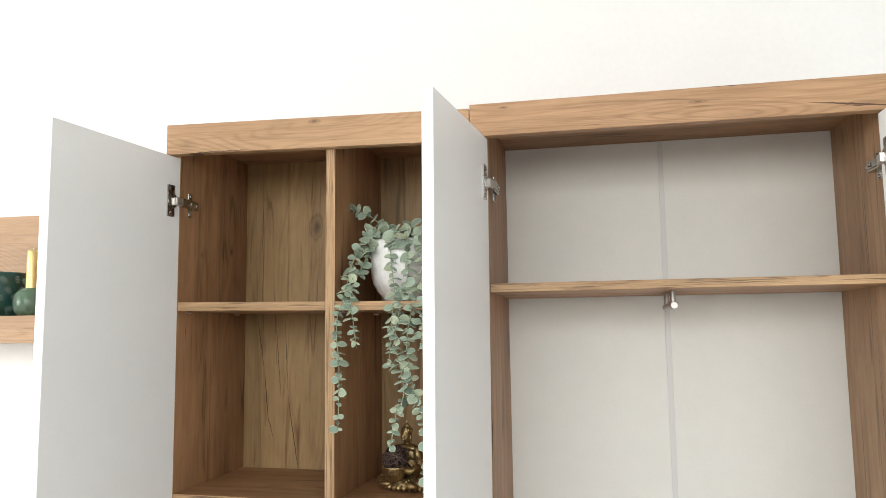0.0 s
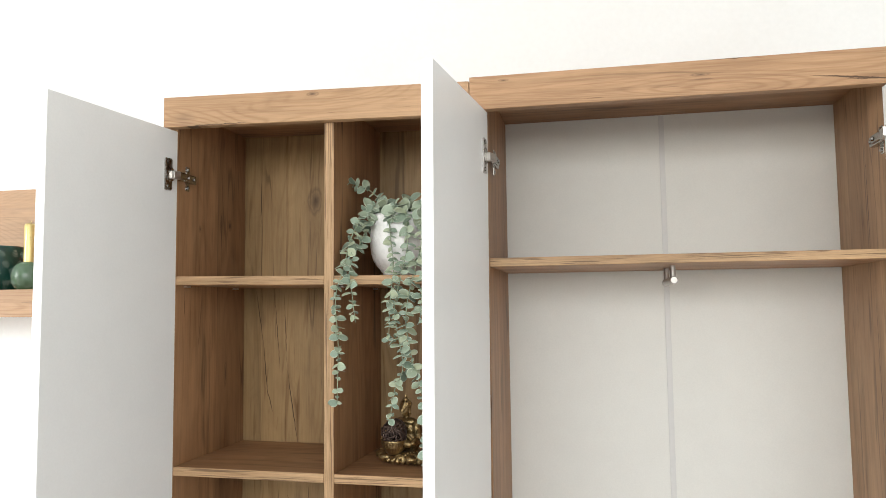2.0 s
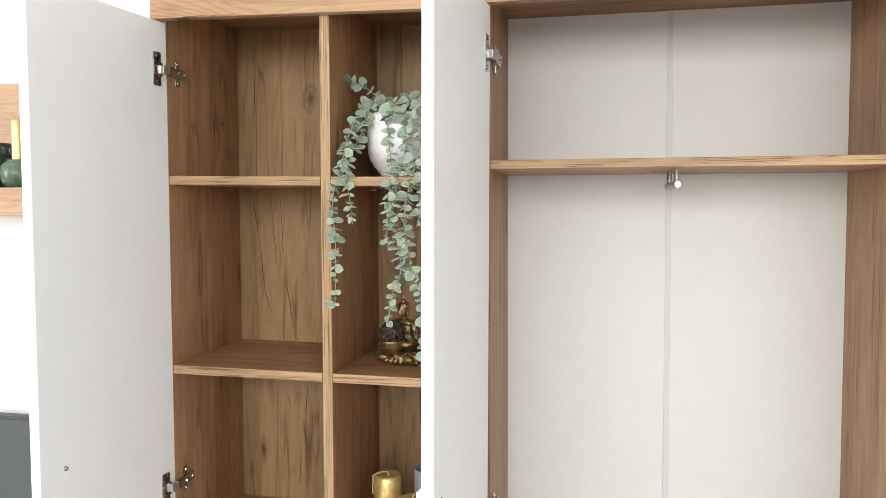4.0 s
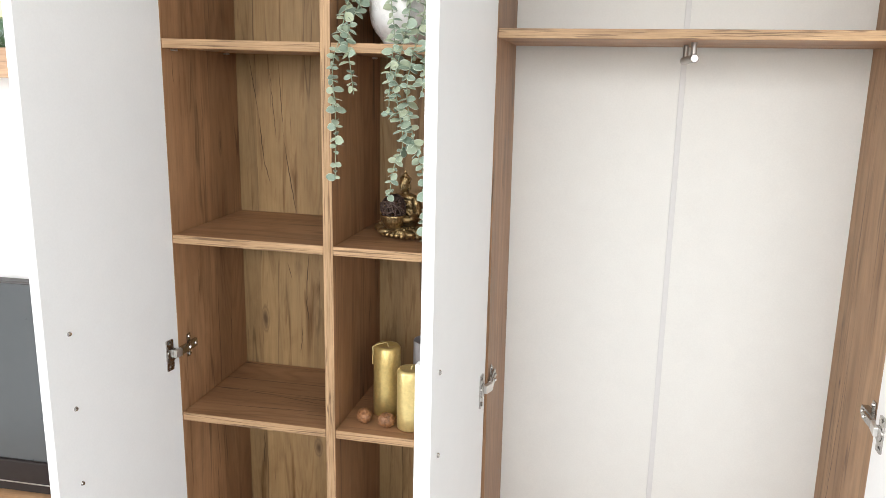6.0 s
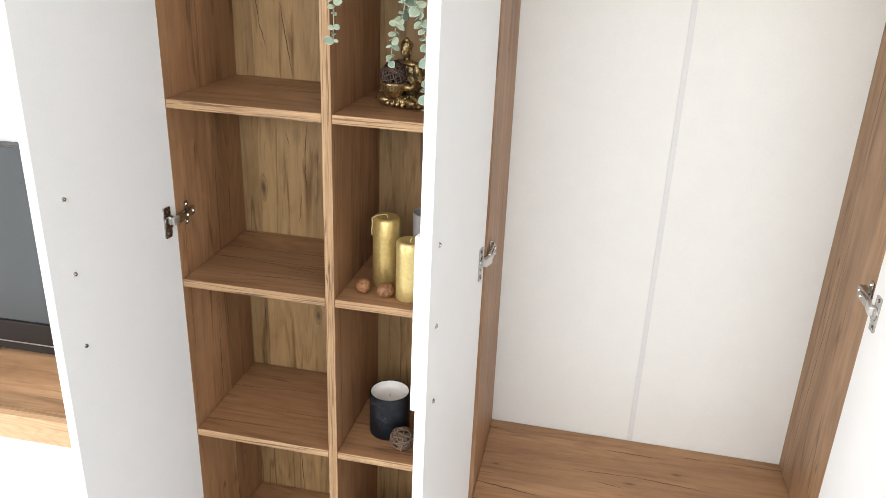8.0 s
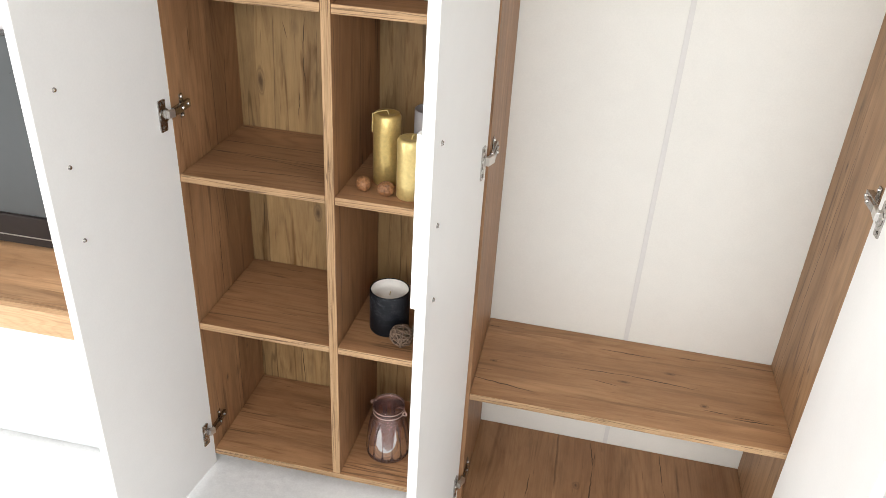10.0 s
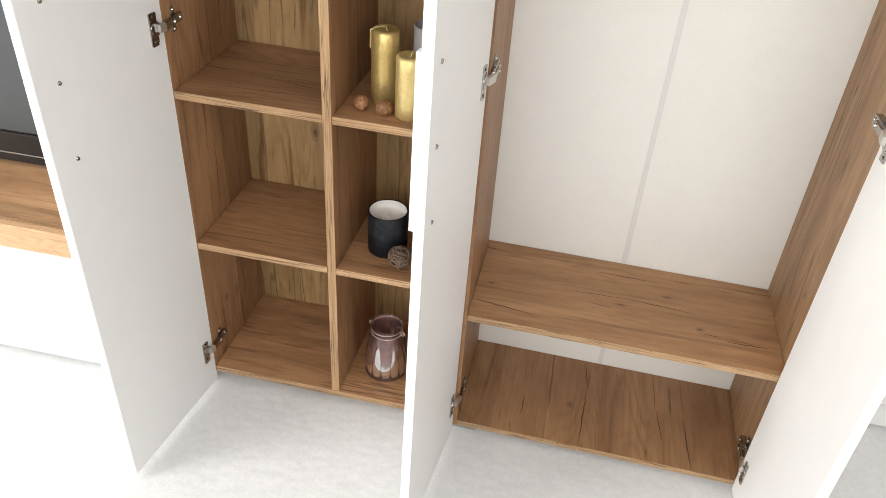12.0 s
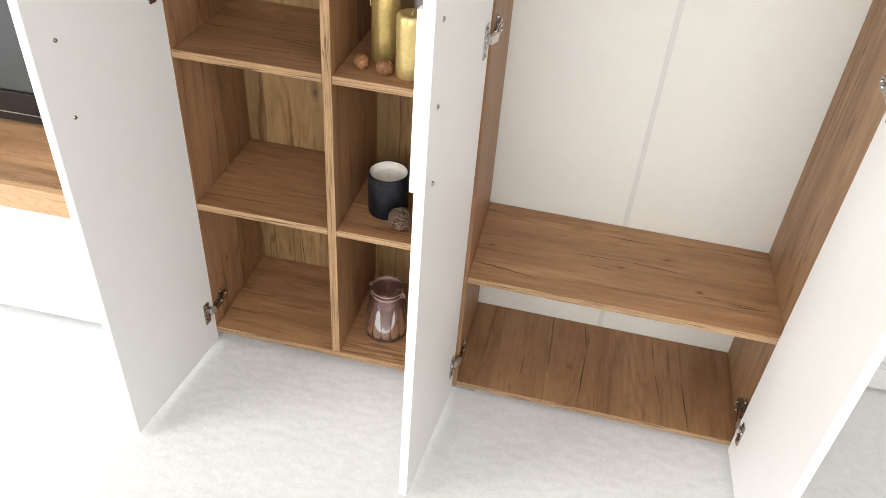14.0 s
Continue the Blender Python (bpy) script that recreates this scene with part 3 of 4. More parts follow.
# ---- the room ----
def build_room():
    bm = bmesh.new()
    nx, ny = 250, 190
    x0, x1, y0, y1 = -0.9, 1.9, -1.0, WALL_Y + 0.004
    grid = []
    for j in range(ny + 1):
        row = []
        for i in range(nx + 1):
            x, y = x0 + (x1 - x0) * i / nx, y0 + (y1 - y0) * j / ny
            edge = min(i, nx - i, j, ny - j)
            h = 0.0 if edge == 0 else 0.0010 * noise.noise((x * 60, y * 60, 0.3)) + 0.0008 * noise.noise((x * 130, y * 130, 4.3))
            row.append(bm.verts.new((x, y, FLOOR_Z + h)))
        grid.append(row)
    for j in range(ny):
        for i in range(nx):
            bm.faces.new((grid[j][i], grid[j][i + 1], grid[j + 1][i + 1], grid[j + 1][i]))
    # the sheet goes on to the walls
    X0, X1, Y0 = ROOM_X0 - 0.2, ROOM_X1 + 0.2, ROOM_Y0 - 0.2
    for a, b, c, d in ((X0, x0, Y0, y1), (x1, X1, Y0, y1), (x0, x1, Y0, y0)):
        q = [bm.verts.new(v) for v in ((a, c, FLOOR_Z), (b, c, FLOOR_Z), (b, d, FLOOR_Z), (a, d, FLOOR_Z))]
        bm.faces.new(q)
    floor = part("floor", bm, carpet_mat, None, "", True)
    tagged(floor, "soft off-white short-pile carpet on the floor", "floor", "", "structure")
    slab = bmesh.new()
    box(slab, X0, X1, Y0, WALL_Y + 0.2, FLOOR_Z - 0.16, FLOOR_Z - 0.012)
    tagged(part("floor_slab", slab, wall_paint), "plain slab under the carpet", "floor", "", "structure")

    def wall(name, boxes, label, paint=low_bounce_paint):
        w = bmesh.new()
        for b in boxes:
            box(w, *b)
        return tagged(part(name, w, paint), label, "wall", "", "structure")

    z0, z1 = FLOOR_Z - 0.01, CEIL_Z
    wall("wall_north", [(X0, X1, WALL_Y, WALL_Y + 0.2, z0, z1)], "smooth white painted wall behind the cabinets", wall_paint)
    # east, west and south walls are unseen; their tones steer the bounced light
    wall("wall_east", [(ROOM_X1, X1, Y0, WALL_Y, z0, z1)], "unseen white side wall that bounces light at the cabinets", wall_paint)
    # openings for the side window and the added rear fill
    wy0, wy1, wz0, wz1 = -3.05, -1.30, 0.85, 2.50
    wall("wall_west", [(X0, ROOM_X0, Y0, wy0, z0, z1), (X0, ROOM_X0, wy1, WALL_Y, z0, z1), (X0, ROOM_X0, wy0, wy1, z0, wz0), (X0, ROOM_X0, wy0, wy1, wz1, z1)],
         "unseen greige wall, dark to bounce little, with a tall window opening")
    vx0, vx1, vz0, vz1 = -0.85, 2.25, 1.35, 2.52
    wall("wall_south", [(ROOM_X0, vx0, Y0, ROOM_Y0, z0, z1), (vx1, ROOM_X1, Y0, ROOM_Y0, z0, z1), (vx0, vx1, Y0, ROOM_Y0, z0, vz0), (vx0, vx1, Y0, ROOM_Y0, vz1, z1)],
         "unseen greige rear wall with an added opening for fill light")
    c = bmesh.new()
    box(c, X0, X1, Y0, WALL_Y + 0.2, CEIL_Z, CEIL_Z + 0.15)
    tagged(part("ceiling", c, ceiling_paint), "plain white painted ceiling", "ceiling", "", "structure")
    # skirting with a stepped, rounded top, clear of the cabinets
    for name, a, b in (("baseboard", 1.33, ROOM_X1), ("baseboard", ROOM_X0, -1.75)):
        s = bmesh.new()
        box(s, a, b, WALL_Y - 0.024, WALL_Y - 0.0005, FLOOR_Z + 0.009, 0.056, 0.0025)
        box(s, a, b, WALL_Y - 0.014, WALL_Y - 0.0005, 0.054, 0.066, 0.002)
        tagged(part(name, s, skirting_white), "low white painted skirting board along the wall", "baseboard", "", "structure")


build_room()


# ---- cabinets ----
BOARD = 0.0168
UNDER, TRIM_Z0, TRIM_Z1 = 1.839, 1.791, 1.850
BACK_Y = 0.300
DOOR_Z0, DOOR_Z1, DOOR_T = -0.002, 1.7910, 0.018


def hinge(side, m, z):
    """A cup hinge between a door's inner face and a side panel; side +1: the panel lies to the left. m: the door's pose."""
    s = side
    plate = bmesh.new()
    # the plate screwed to the door: x runs along the door's width, y off its inner face
    box(plate, 0.020, 0.040, 0.0, 0.0026, z - 0.031, z + 0.031)
    bmesh.ops.bevel(plate, geom=[e for e in plate.edges if abs(e.verts[0].co.y - e.verts[1].co.y) > 0.001], offset=0.0028, segments=4, affect="EDGES", profile=0.5)
    for zz in (z - 0.024, z + 0.024):
        bmesh.ops.create_cone(plate, cap_ends=True, segments=10, radius1=0.0042, radius2=0.003, depth=0.0022,
                              matrix=Matrix.Translation((0.030, 0.0032, zz)) @ Matrix.Rotation(math.pi / 2, 4, "X"))
    bmesh.ops.create_cone(plate, cap_ends=True, segments=24, radius1=0.0135, radius2=0.0135, depth=0.0034,
                          matrix=Matrix.Translation((0.025, 0.002, z)) @ Matrix.Rotation(math.pi / 2, 4, "X"))
    plate.transform(m)
    return plate


def hinge_arm(m, panel_x, s, z, dy, stand):
    """The bent arm and the cross plate on the side panel's inner face."""
    bm = bmesh.new()
    a = m @ Vector((0.022, 0.006, z))
    b = Vector((panel_x + s * 0.014 * stand, -0.001 + dy, z))
    d = (b - a)
    ang = math.atan2(d.y, d.x)
    mid = (a + b) / 2
    box(bm, -d.length / 2, d.length / 2, -0.004, 0.004, -0.0078, 0.0078, 0.0014, Matrix.Translation(mid) @ Matrix.Rotation(ang, 4, "Z"))
    return bm


def hinge_base(panel_x, s, z, dy, stand):
    bm = bmesh.new()
    p = panel_x

    def bx(x0, x1, *r):
        lo, hi = sorted((p + s * x0 * stand, p + s * x1 * stand))
        box(bm, lo, hi, r[0] + dy, r[1] + dy, *r[2:])

    bx(0.0, 0.003, 0.034, 0.048, z - 0.024, z + 0.024, 0.0012)
    bx(0.002, 0.013, 0.000, 0.064, z - 0.0085, z + 0.0085, 0.0018)
    bx(0.012, 0.018, -0.005, 0.040, z - 0.0065, z + 0.0065, 0.0012)
    for y, zz, x in ((0.041, z - 0.018, 0.003), (0.041, z + 0.018, 0.003), (0.056, z, 0.013), (0.030, z, 0.018)):
        bmesh.ops.create_cone(bm, cap_ends=True, segments=10, radius1=0.0042, radius2=0.0032, depth=0.003,
                              matrix=Matrix.Translation((p + s * (x * stand + 0.001), y + dy, zz)) @ Matrix.Rotation(s * math.pi / 2, 4, "Y"))
    return bm


def door(cab, hx, hy, width, degrees, side, panel_x, screws, hinges, inset, dy=-0.004, stand=0.6):
    """An open cabinet door. side +1: hung on its left edge, -1: on its right edge. In its own frame x runs from the
    hinge to the free edge and y off the inner face."""
    out = Vector((-side * math.sin(radians(degrees)), -math.cos(radians(degrees)), 0))
    inner = Vector((side * math.cos(radians(degrees)), -math.sin(radians(degrees)), 0))
    m = Matrix((( out.x, inner.x, 0, hx), (out.y, inner.y, 0, hy), (0, 0, 1, 0), (0, 0, 0, 1)))
    bm = bmesh.new()
    box(bm, 0, width, -DOOR_T, 0, DOOR_Z0, DOOR_Z1, 0.0012)
    for f in bm.faces:
        f.normal_update()
        f.material_index = 1 if f.normal.y < -0.6 else (2 if abs(f.normal.x) > 0.6 else 0)
    bm.transform(m)
    bmesh.ops.recalc_face_normals(bm, faces=bm.faces)
    d = part("door", bm, (white_board, white_gloss, white_edge), None, "white laminated door standing open")
    under(cab, d)

    def sub(name, b, material, label="", smooth=False):
        bmesh.ops.recalc_face_normals(b, faces=b.faces)
        o = part(name, b, material, None, label, smooth)
        o.parent = d
        return o

    for z in hinges:
        sub("hinge_plate", hinge(side, m, z), plate_chrome, "nickel cup plate of a hinge")
        sub("hinge_arm", hinge_arm(m, panel_x, side, z, dy, stand), chrome, "bright bent hinge arm")
        sub("hinge_base", hinge_base(panel_x, side, z, dy, stand), dark_chrome, "dark nickel hinge plate with screws")
    for z in screws:
        b = bmesh.new()
        bmesh.ops.create_cone(b, cap_ends=True, segments=16, radius1=0.0042, radius2=0.0030, depth=0.0024,
                              matrix=Matrix.Translation((width - inset, 0.0012, z)) @ Matrix.Rotation(-math.pi / 2, 4, "X"))
        bmesh.ops.create_cone(b, cap_ends=True, segments=8, radius1=0.0013, radius2=0.0010, depth=0.0006,
                              matrix=Matrix.Translation((width - inset, 0.0026, z)) @ Matrix.Rotation(-math.pi / 2, 4, "X"))
        b.transform(m)
        sub("screw", b, dark_chrome, "small steel handle screw")
    b = bmesh.new()
    zc, u = screws[1], width - inset
    box(b, u - 0.008, u + 0.008, -DOOR_T - 0.017, -DOOR_T - 0.0002, zc - 0.152, zc + 0.140, 0.0015)
    b.transform(m)
    sub("handle", b, white_edge, "long white bar handle")
    return d


def shelf_pins(cab, x, s, z, ys):
    for y in ys:
        bm = bmesh.new()
        for dy in (-0.006, 0.006):
            bmesh.ops.create_cone(bm, cap_ends=True, segments=10, radius1=0.0019, radius2=0.0019, depth=0.007,
                                  matrix=Matrix.Translation((x + s * 0.005, y + dy, z - 0.0028)) @ Matrix.Rotation(math.pi / 2, 4, "Y"))
        under(cab, part("shelf_pin", bm, chrome, None, "small steel shelf pin"))


def feet(cab, xs, top, ys=(0.03, 0.26)):
    for x in xs:
        for y in ys:
            bm = bmesh.new()
            box(bm, x - 0.028, x + 0.028, y - 0.026, y + 0.016, FLOOR_Z - 0.002, top, 0.001)
            under(cab, part("foot", bm, foot_grey, None, "low grey plastic foot"))


def bookcase_cabinet():
    cab = thing("tall_cabinet", "tall oak shelf cabinet with two columns and an open white door", "cabinet", (0.28, 0.15, FLOOR_Z))
    xl, xr, d0, d1 = -0.020, 0.584, 0.3005, 0.3195
    board("side_panel", cab, xl, xl + 0.018, 0, BACK_Y, 0.020, UNDER - 0.0005, oak_left, oak_edge_z)
    board("side_panel", cab, xr - 0.018, xr, 0, BACK_Y, 0.020, UNDER - 0.0005, oak_z, oak_edge_z)
    board("top_panel", cab, xl, xr, 0, BACK_Y, UNDER, TRIM_Z1 - 0.0015, oak_x, oak_edge_x)
    board("bottom_panel", cab, xl + 0.0185, xr - 0.0185, 0.001, BACK_Y - 0.001, 0.020, 0.037, oak_x, oak_edge_x)
    board("divider", cab, d0, d1, 0.001, BACK_Y - 0.001, 0.0375, UNDER - 0.0005, oak_z, oak_edge_z)
    bm = bmesh.new()
    box(bm, xl, xr, BACK_Y + 0.0005, BACK_Y + 0.0032, 0.020, UNDER + 0.008)
    under(cab, part("back_panel", bm, oak_back, None, "pale oak backing board"))
    for z in (1.502, 1.139, 0.774, 0.413):
        board("shelf", cab, xl + 0.0185, d0 - 0.0005, 0.001, BACK_Y - 0.002, z - BOARD, z, oak_shelf if z == 0.774 else oak_x, oak_edge_x)
        board("shelf", cab, d1 + 0.0005, xr - 0.0185, 0.001, BACK_Y - 0.002, z - BOARD, z, oak_x, oak_edge_x)
    board("crown_trim", cab, xl - 0.0005, xr - 0.0022, -0.022, -0.0005, TRIM_Z0, TRIM_Z1, oak_fascia_low, oak_fascia_low, True, "oak fascia board along the top")
    shelf_pins(cab, xl + 0.018, 1, 1.4852, (0.035, 0.245))
    shelf_pins(cab, d1, 1, 1.4852, (0.035, 0.245))
    feet(cab, (0.010, 0.545), 0.0195, (0.072, 0.26))
    # the carcass stands a little out of true: its left end higher, the divider's rear edge pushed aside
    for o in cab.children:
        for v in o.data.vertices:
            if 0.29 < v.co.x < 0.33:
                v.co.x += 0.020 * max(0.0, v.co.y)
            if o.name.split(".")[0] != "foot":
                v.co.z += 0.013 * (0.30 - v.co.x)
    door(cab, -0.0024, 0.002, 0.3225, 7.05, 1, xl + 0.018, (1.029, 0.899, 0.764), (1.702, 0.909, 0.110), 0.0505)
    return cab


def wardrobe_cabinet():
    cab = thing("wardrobe", "tall oak wardrobe with white back and two open white doors", "wardrobe", (0.95, 0.15, FLOOR_Z))
    xl, xr = 0.5855, 1.301
    il, ir = xl + 0.0280, xr - 0.0225
    board("side_panel", cab, xl, il, 0, BACK_Y, 0.004, UNDER + 0.0005, oak_z, oak_z)
    board("side_panel", cab, ir, xr, 0, BACK_Y, 0.004, UNDER + 0.0005, oak_right, oak_edge_z)
    board("top_panel", cab, xl, xr, 0, BACK_Y, UNDER + 0.001, TRIM_Z1 + 0.0015, oak_x, oak_edge_x)
    board("bottom_panel", cab, il + 0.0005, ir - 0.0005, 0.001, BACK_Y - 0.001, 0.004, 0.019, oak_y, oak_edge_x)
    board("upper_shelf", cab, il + 0.0005, ir - 0.0005, 0.001, BACK_Y - 0.004, 1.5118, 1.5275, oak_x, oak_edge_x)
    board("bench_shelf", cab, il + 0.0005, ir - 0.0005, 0.001, BACK_Y - 0.002, 0.334, 0.351, oak_bench, oak_edge_x)
    for a, b in ((xl + 0.001, 0.942), (0.945, xr)):
        bm = bmesh.new()
        box(bm, a, b, BACK_Y + 0.0005, BACK_Y + 0.0032, 0.004, UNDER + 0.009)
        under(cab, part("back_panel", bm, hardboard, None, "white hardboard backing panel"))
    bm = bmesh.new()
    box(bm, 0.938, 0.949, BACK_Y - 0.0018, BACK_Y + 0.0003, 0.019, UNDER - 0.001, 0.0006)
    under(cab, part("joint_strip", bm, strip_grey, None, "pale grey plastic joint strip"))
    board("crown_trim", cab, xl - 0.0004, xr + 0.002, -0.022, -0.0005, TRIM_Z0 + 0.002, TRIM_Z1 + 0.003, oak_fascia_high, oak_fascia_high, True, "oak fascia board along the top")
    # short steel hanging rail under the upper shelf
    rail = bmesh.new()
    tube(rail, [(0.9355, 0.0600, 1.4845), (0.9355, 0.0615, 1.4845), (0.9355, 0.2285, 1.4845), (0.9355, 0.2300, 1.4845)], [0.0058, 0.0070, 0.0070, 0.0058], 24)
    under(cab, part("clothes_rail", rail, steel, None, "short brushed steel hanging rail"))
    for y in (0.082, 0.205):
        b = bmesh.new()
        tube(b, [(0.9355, y, 1.4860), (0.9355, y, 1.5117)], 0.0049, 18)
        under(cab, part("rail_post", b, steel))
    feet(cab, (0.629,), 0.0036, (0.040, 0.26))
    feet(cab, (1.255,), 0.0036, (0.075, 0.26))
    # the sides lean by a few millimetres
    for o in cab.children:
        for v in o.data.vertices:
            v.co.x -= 0.0042 * (v.co.z - 0.9) / 1.8
    hung = door(cab, 0.6095, -0.0057, 0.3237, 5.9, 1, il, (1.031, 0.901, 0.770), (1.706, 0.899, 0.103), 0.036)
    # this door hangs a little out of plumb
    for o in (hung, *hung.children):
        for v in o.data.vertices:
            v.co.x += 0.0035 * (v.co.z - 0.9) / 0.9
    door(cab, 1.2625, -0.005, 0.312, 1.6, -1, ir, (1.031, 0.901, 0.770), (1.714, 0.895, 0.088), 0.036, 0.006, 1.15)
    # its right end stands a little further out than its left end
    for o in cab.children_recursive:
        for v in o.data.vertices:
            v.co.y -= 0.021 * (v.co.x - xl)
    return cab


bookcase_cabinet()
wardrobe_cabinet()


# ---- the television wall ----
def tv_bench():
    t = thing("tv_bench", "low white television bench with a thick oak top", "tv bench", (-1.1, 0.13, FLOOR_Z))
    x0, x1 = -1.72, -0.05
    bm = bmesh.new()
    box(bm, x0 + 0.01, x1 - 0.01, -0.012, WALL_Y - 0.004, 0.004, 0.3445, 0.001)
    under(t, part("body", bm, white_board))
    w = (x1 - x0 - 0.02) / 2
    for k in range(2):
        bm = bmesh.new()
        a = x0 + 0.01 + k * w
        box(bm, a + 0.0015, a + w - 0.0015, -0.030, -0.0125, -0.004, 0.341, 0.0015)
        under(t, part("drawer_front", bm, bench_white, None, "plain white drawer front"))
    board("top_board", t, x0, x1, -0.0165, WALL_Y - 0.004, 0.345, 0.4112, oak_tv_top, oak_tv_top)
    board("top_lip", t, x0, x1, -0.0285, -0.0185, 0.345, 0.4112, oak_tv_top, oak_tv_top)
    board("front_trim", t, x0, x1, -0.048, -0.0300, 0.3465, 0.4115, oak_tv_front, oak_tv_front)
    for x in (x0 + 0.06, x1 - 0.06):
        bm = bmesh.new()
        box(bm, x - 0.03, x + 0.03, 0.02, 0.08, FLOOR_Z - 0.002, 0.0038, 0.001)
        under(t, part("foot", bm, foot_grey))


def television():
    t = thing("television", "black flat television on the oak bench, switched off", "television", (-0.95, 0.20, 0.4114))
    x0, x1, y = -1.42, -0.455, 0.195
    bm = bmesh.new()
    box(bm, x0, x1, y, y + 0.035, 0.430, 0.962, 0.004)
    box(bm, x0 + 0.2, x1 - 0.2, y + 0.03, y + 0.075, 0.5, 0.8, 0.01)
    under(t, part("body", bm, black_tv))
    bm = bmesh.new()
    box(bm, x0 + 0.010, x1 - 0.010, y - 0.0025, y - 0.0003, 0.509, 0.957)
    under(t, part("screen", bm, screen_mat, None, "dark grey glossy screen"))
    bm = bmesh.new()
    box(bm, x0, x1, y - 0.010, y - 0.0004, 0.426, 0.507, 0.002)
    under(t, part("lower_bezel", bm, black_tv, None, "wide black lower bezel"))
    bm = bmesh.new()
    box(bm, x0 + 0.002, x1 - 0.002, y - 0.0118, y - 0.0102, 0.4485, 0.4515, 0.0005)
    under(t, part("trim_line", bm, steel, None, "thin silver line along the bezel"))
    for fx in (x0 + 0.18, x1 - 0.24):
        bm = bmesh.new()
        box(bm, fx - 0.03, fx + 0.03, y - 0.012, y + 0.09, 0.4114, 0.4305, 0.002)
        under(t, part("foot", bm, black_tv))


def wall_shelf():
    t = thing("wall_shelf", "oak wall shelf with a back board, holding candles", "shelf", (-0.9, WALL_Y, 1.44))
    x0, x1 = -1.65, -0.10
    board("back_board", t, x0, x1, WALL_Y - 0.020, WALL_Y - 0.0005, 1.4895, 1.742, oak_trim, oak_trim)
    board("shelf_board", t, x0, x1, 0.098, WALL_Y - 0.0005, 1.429, 1.489, oak_trim, oak_trim)


def carved_pot():
    t = thing("planter", "dark green glazed cylinder pot with carved leaf pattern", "pot", (-0.59, 0.20, 1.489))
    cx, cy, z0, h, r = -0.585, 0.205, 1.4892, 0.104, 0.062
    bm = bmesh.new()
    lathe(bm, [(r - 0.004, 0), (r, 0.004), (r, h - 0.003), (r - 0.002, h), (r - 0.006, h), (r - 0.007, 0.012)], cx, cy, z0, 48)
    under(t, part("pot_body", bm, teal_glaze, None, "", True))
    # fans of short carved strokes
    rnd = random.Random(3)
    bm = bmesh.new()
    for row in range(4):
        for k in range(13):
            a0 = 2 * math.pi * (k + 0.5 * (row % 2) + rnd.uniform(-0.15, 0.15)) / 13
            zc, tilt = z0 + 0.020 + row * 0.0215 + rnd.uniform(-0.004, 0.004), rnd.choice((-1, 1)) * rnd.uniform(0.1, 1.3)
            for q in range(5):
                half, up = 0.0075 * (1 - 0.16 * abs(q - 2)), (q - 2) * 0.0036
                pts = []
                for w in (-1, -0.33, 0.33, 1):
                    along = w * half
                    aa = a0 + (along * math.cos(tilt) - up * math.sin(tilt)) / r
                    pts.append((cx + (r + 0.0003) * math.cos(aa), cy + (r + 0.0003) * math.sin(aa), zc + along * math.sin(tilt) + up * math.cos(tilt) - 0.0016 * w * w))
                tube(bm, pts, [0.0003, 0.0008, 0.0008, 0.0003], 4)
    under(t, part("carving", bm, groove_pale, None, "pale carved leaf lines"))


def vase_candle():
    cx, cy, z0 = -0.471, 0.175, 1.4892
    t = thing("candle_vase", "round green carved vase holding a slim gold candle", "vase", (cx, cy, z0))
    prof = [(0.016, 0.0), (0.024, 0.002), (0.0325, 0.013), (0.0355, 0.025), (0.0358, 0.034), (0.0335, 0.046), (0.0285, 0.056), (0.021, 0.0625), (0.016, 0.0645), (0.0135, 0.064), (0.012, 0.05)]
    bm = bmesh.new()
    lathe(bm, prof, cx, cy, z0, 40)
    under(t, part("vase_body", bm, green_glaze, None, "", True))

    def girth(h):
        for (r0, h0), (r1, h1) in zip(prof, prof[1:]):
            if h0 <= h <= h1:
                return r0 + (r1 - r0) * (h - h0) / (h1 - h0)
        return 0.016

    # raised lines that wind over the body in tiles of parallel bends
    bm = bmesh.new()
    for row in range(3):
        for k in range(9):
            a0, zc, turn = 2 * math.pi * (k + 0.5 * (row % 2)) / 9, 0.014 + 0.0165 * row, (k + row) % 2
            for q in range(3):
                pts = []
                for j in range(7):
                    u = j / 6 - 0.5
                    du, dh = (u * 0.020, (q - 1) * 0.0052 + 0.0042 * math.cos(u * 5)) if turn else ((q - 1) * 0.0058 + 0.0036 * math.cos(u * 5), u * 0.0155)
                    h = min(0.061, max(0.004, zc + dh))
                    rr = girth(h) + 0.0002
                    aa = a0 + du / rr
                    pts.append((cx + rr * math.cos(aa), cy + rr * math.sin(aa), z0 + h))
                tube(bm, pts, 0.0007, 4)
    under(t, part("relief", bm, groove_pale, None, "raised winding line pattern"))
    bm = bmesh.new()
    lathe(bm, [(0.0120, 0.050), (0.0123, 0.055), (0.0123, 0.148), (0.011, 0.152), (0.003, 0.150)], cx, cy, z0, 24)
    under(t, part("candle", bm, gold_pale, None, "slim gold candle", True))
    bm = bmesh.new()
    tube(bm, [(cx, cy, z0 + 0.149), (cx + 0.001, cy, z0 + 0.155), (cx + 0.003, cy, z0 + 0.159)], 0.0009, 6)
    under(t, part("wick", bm, wick_mat))


tv_bench()
television()
wall_shelf()
carved_pot()
vase_candle()


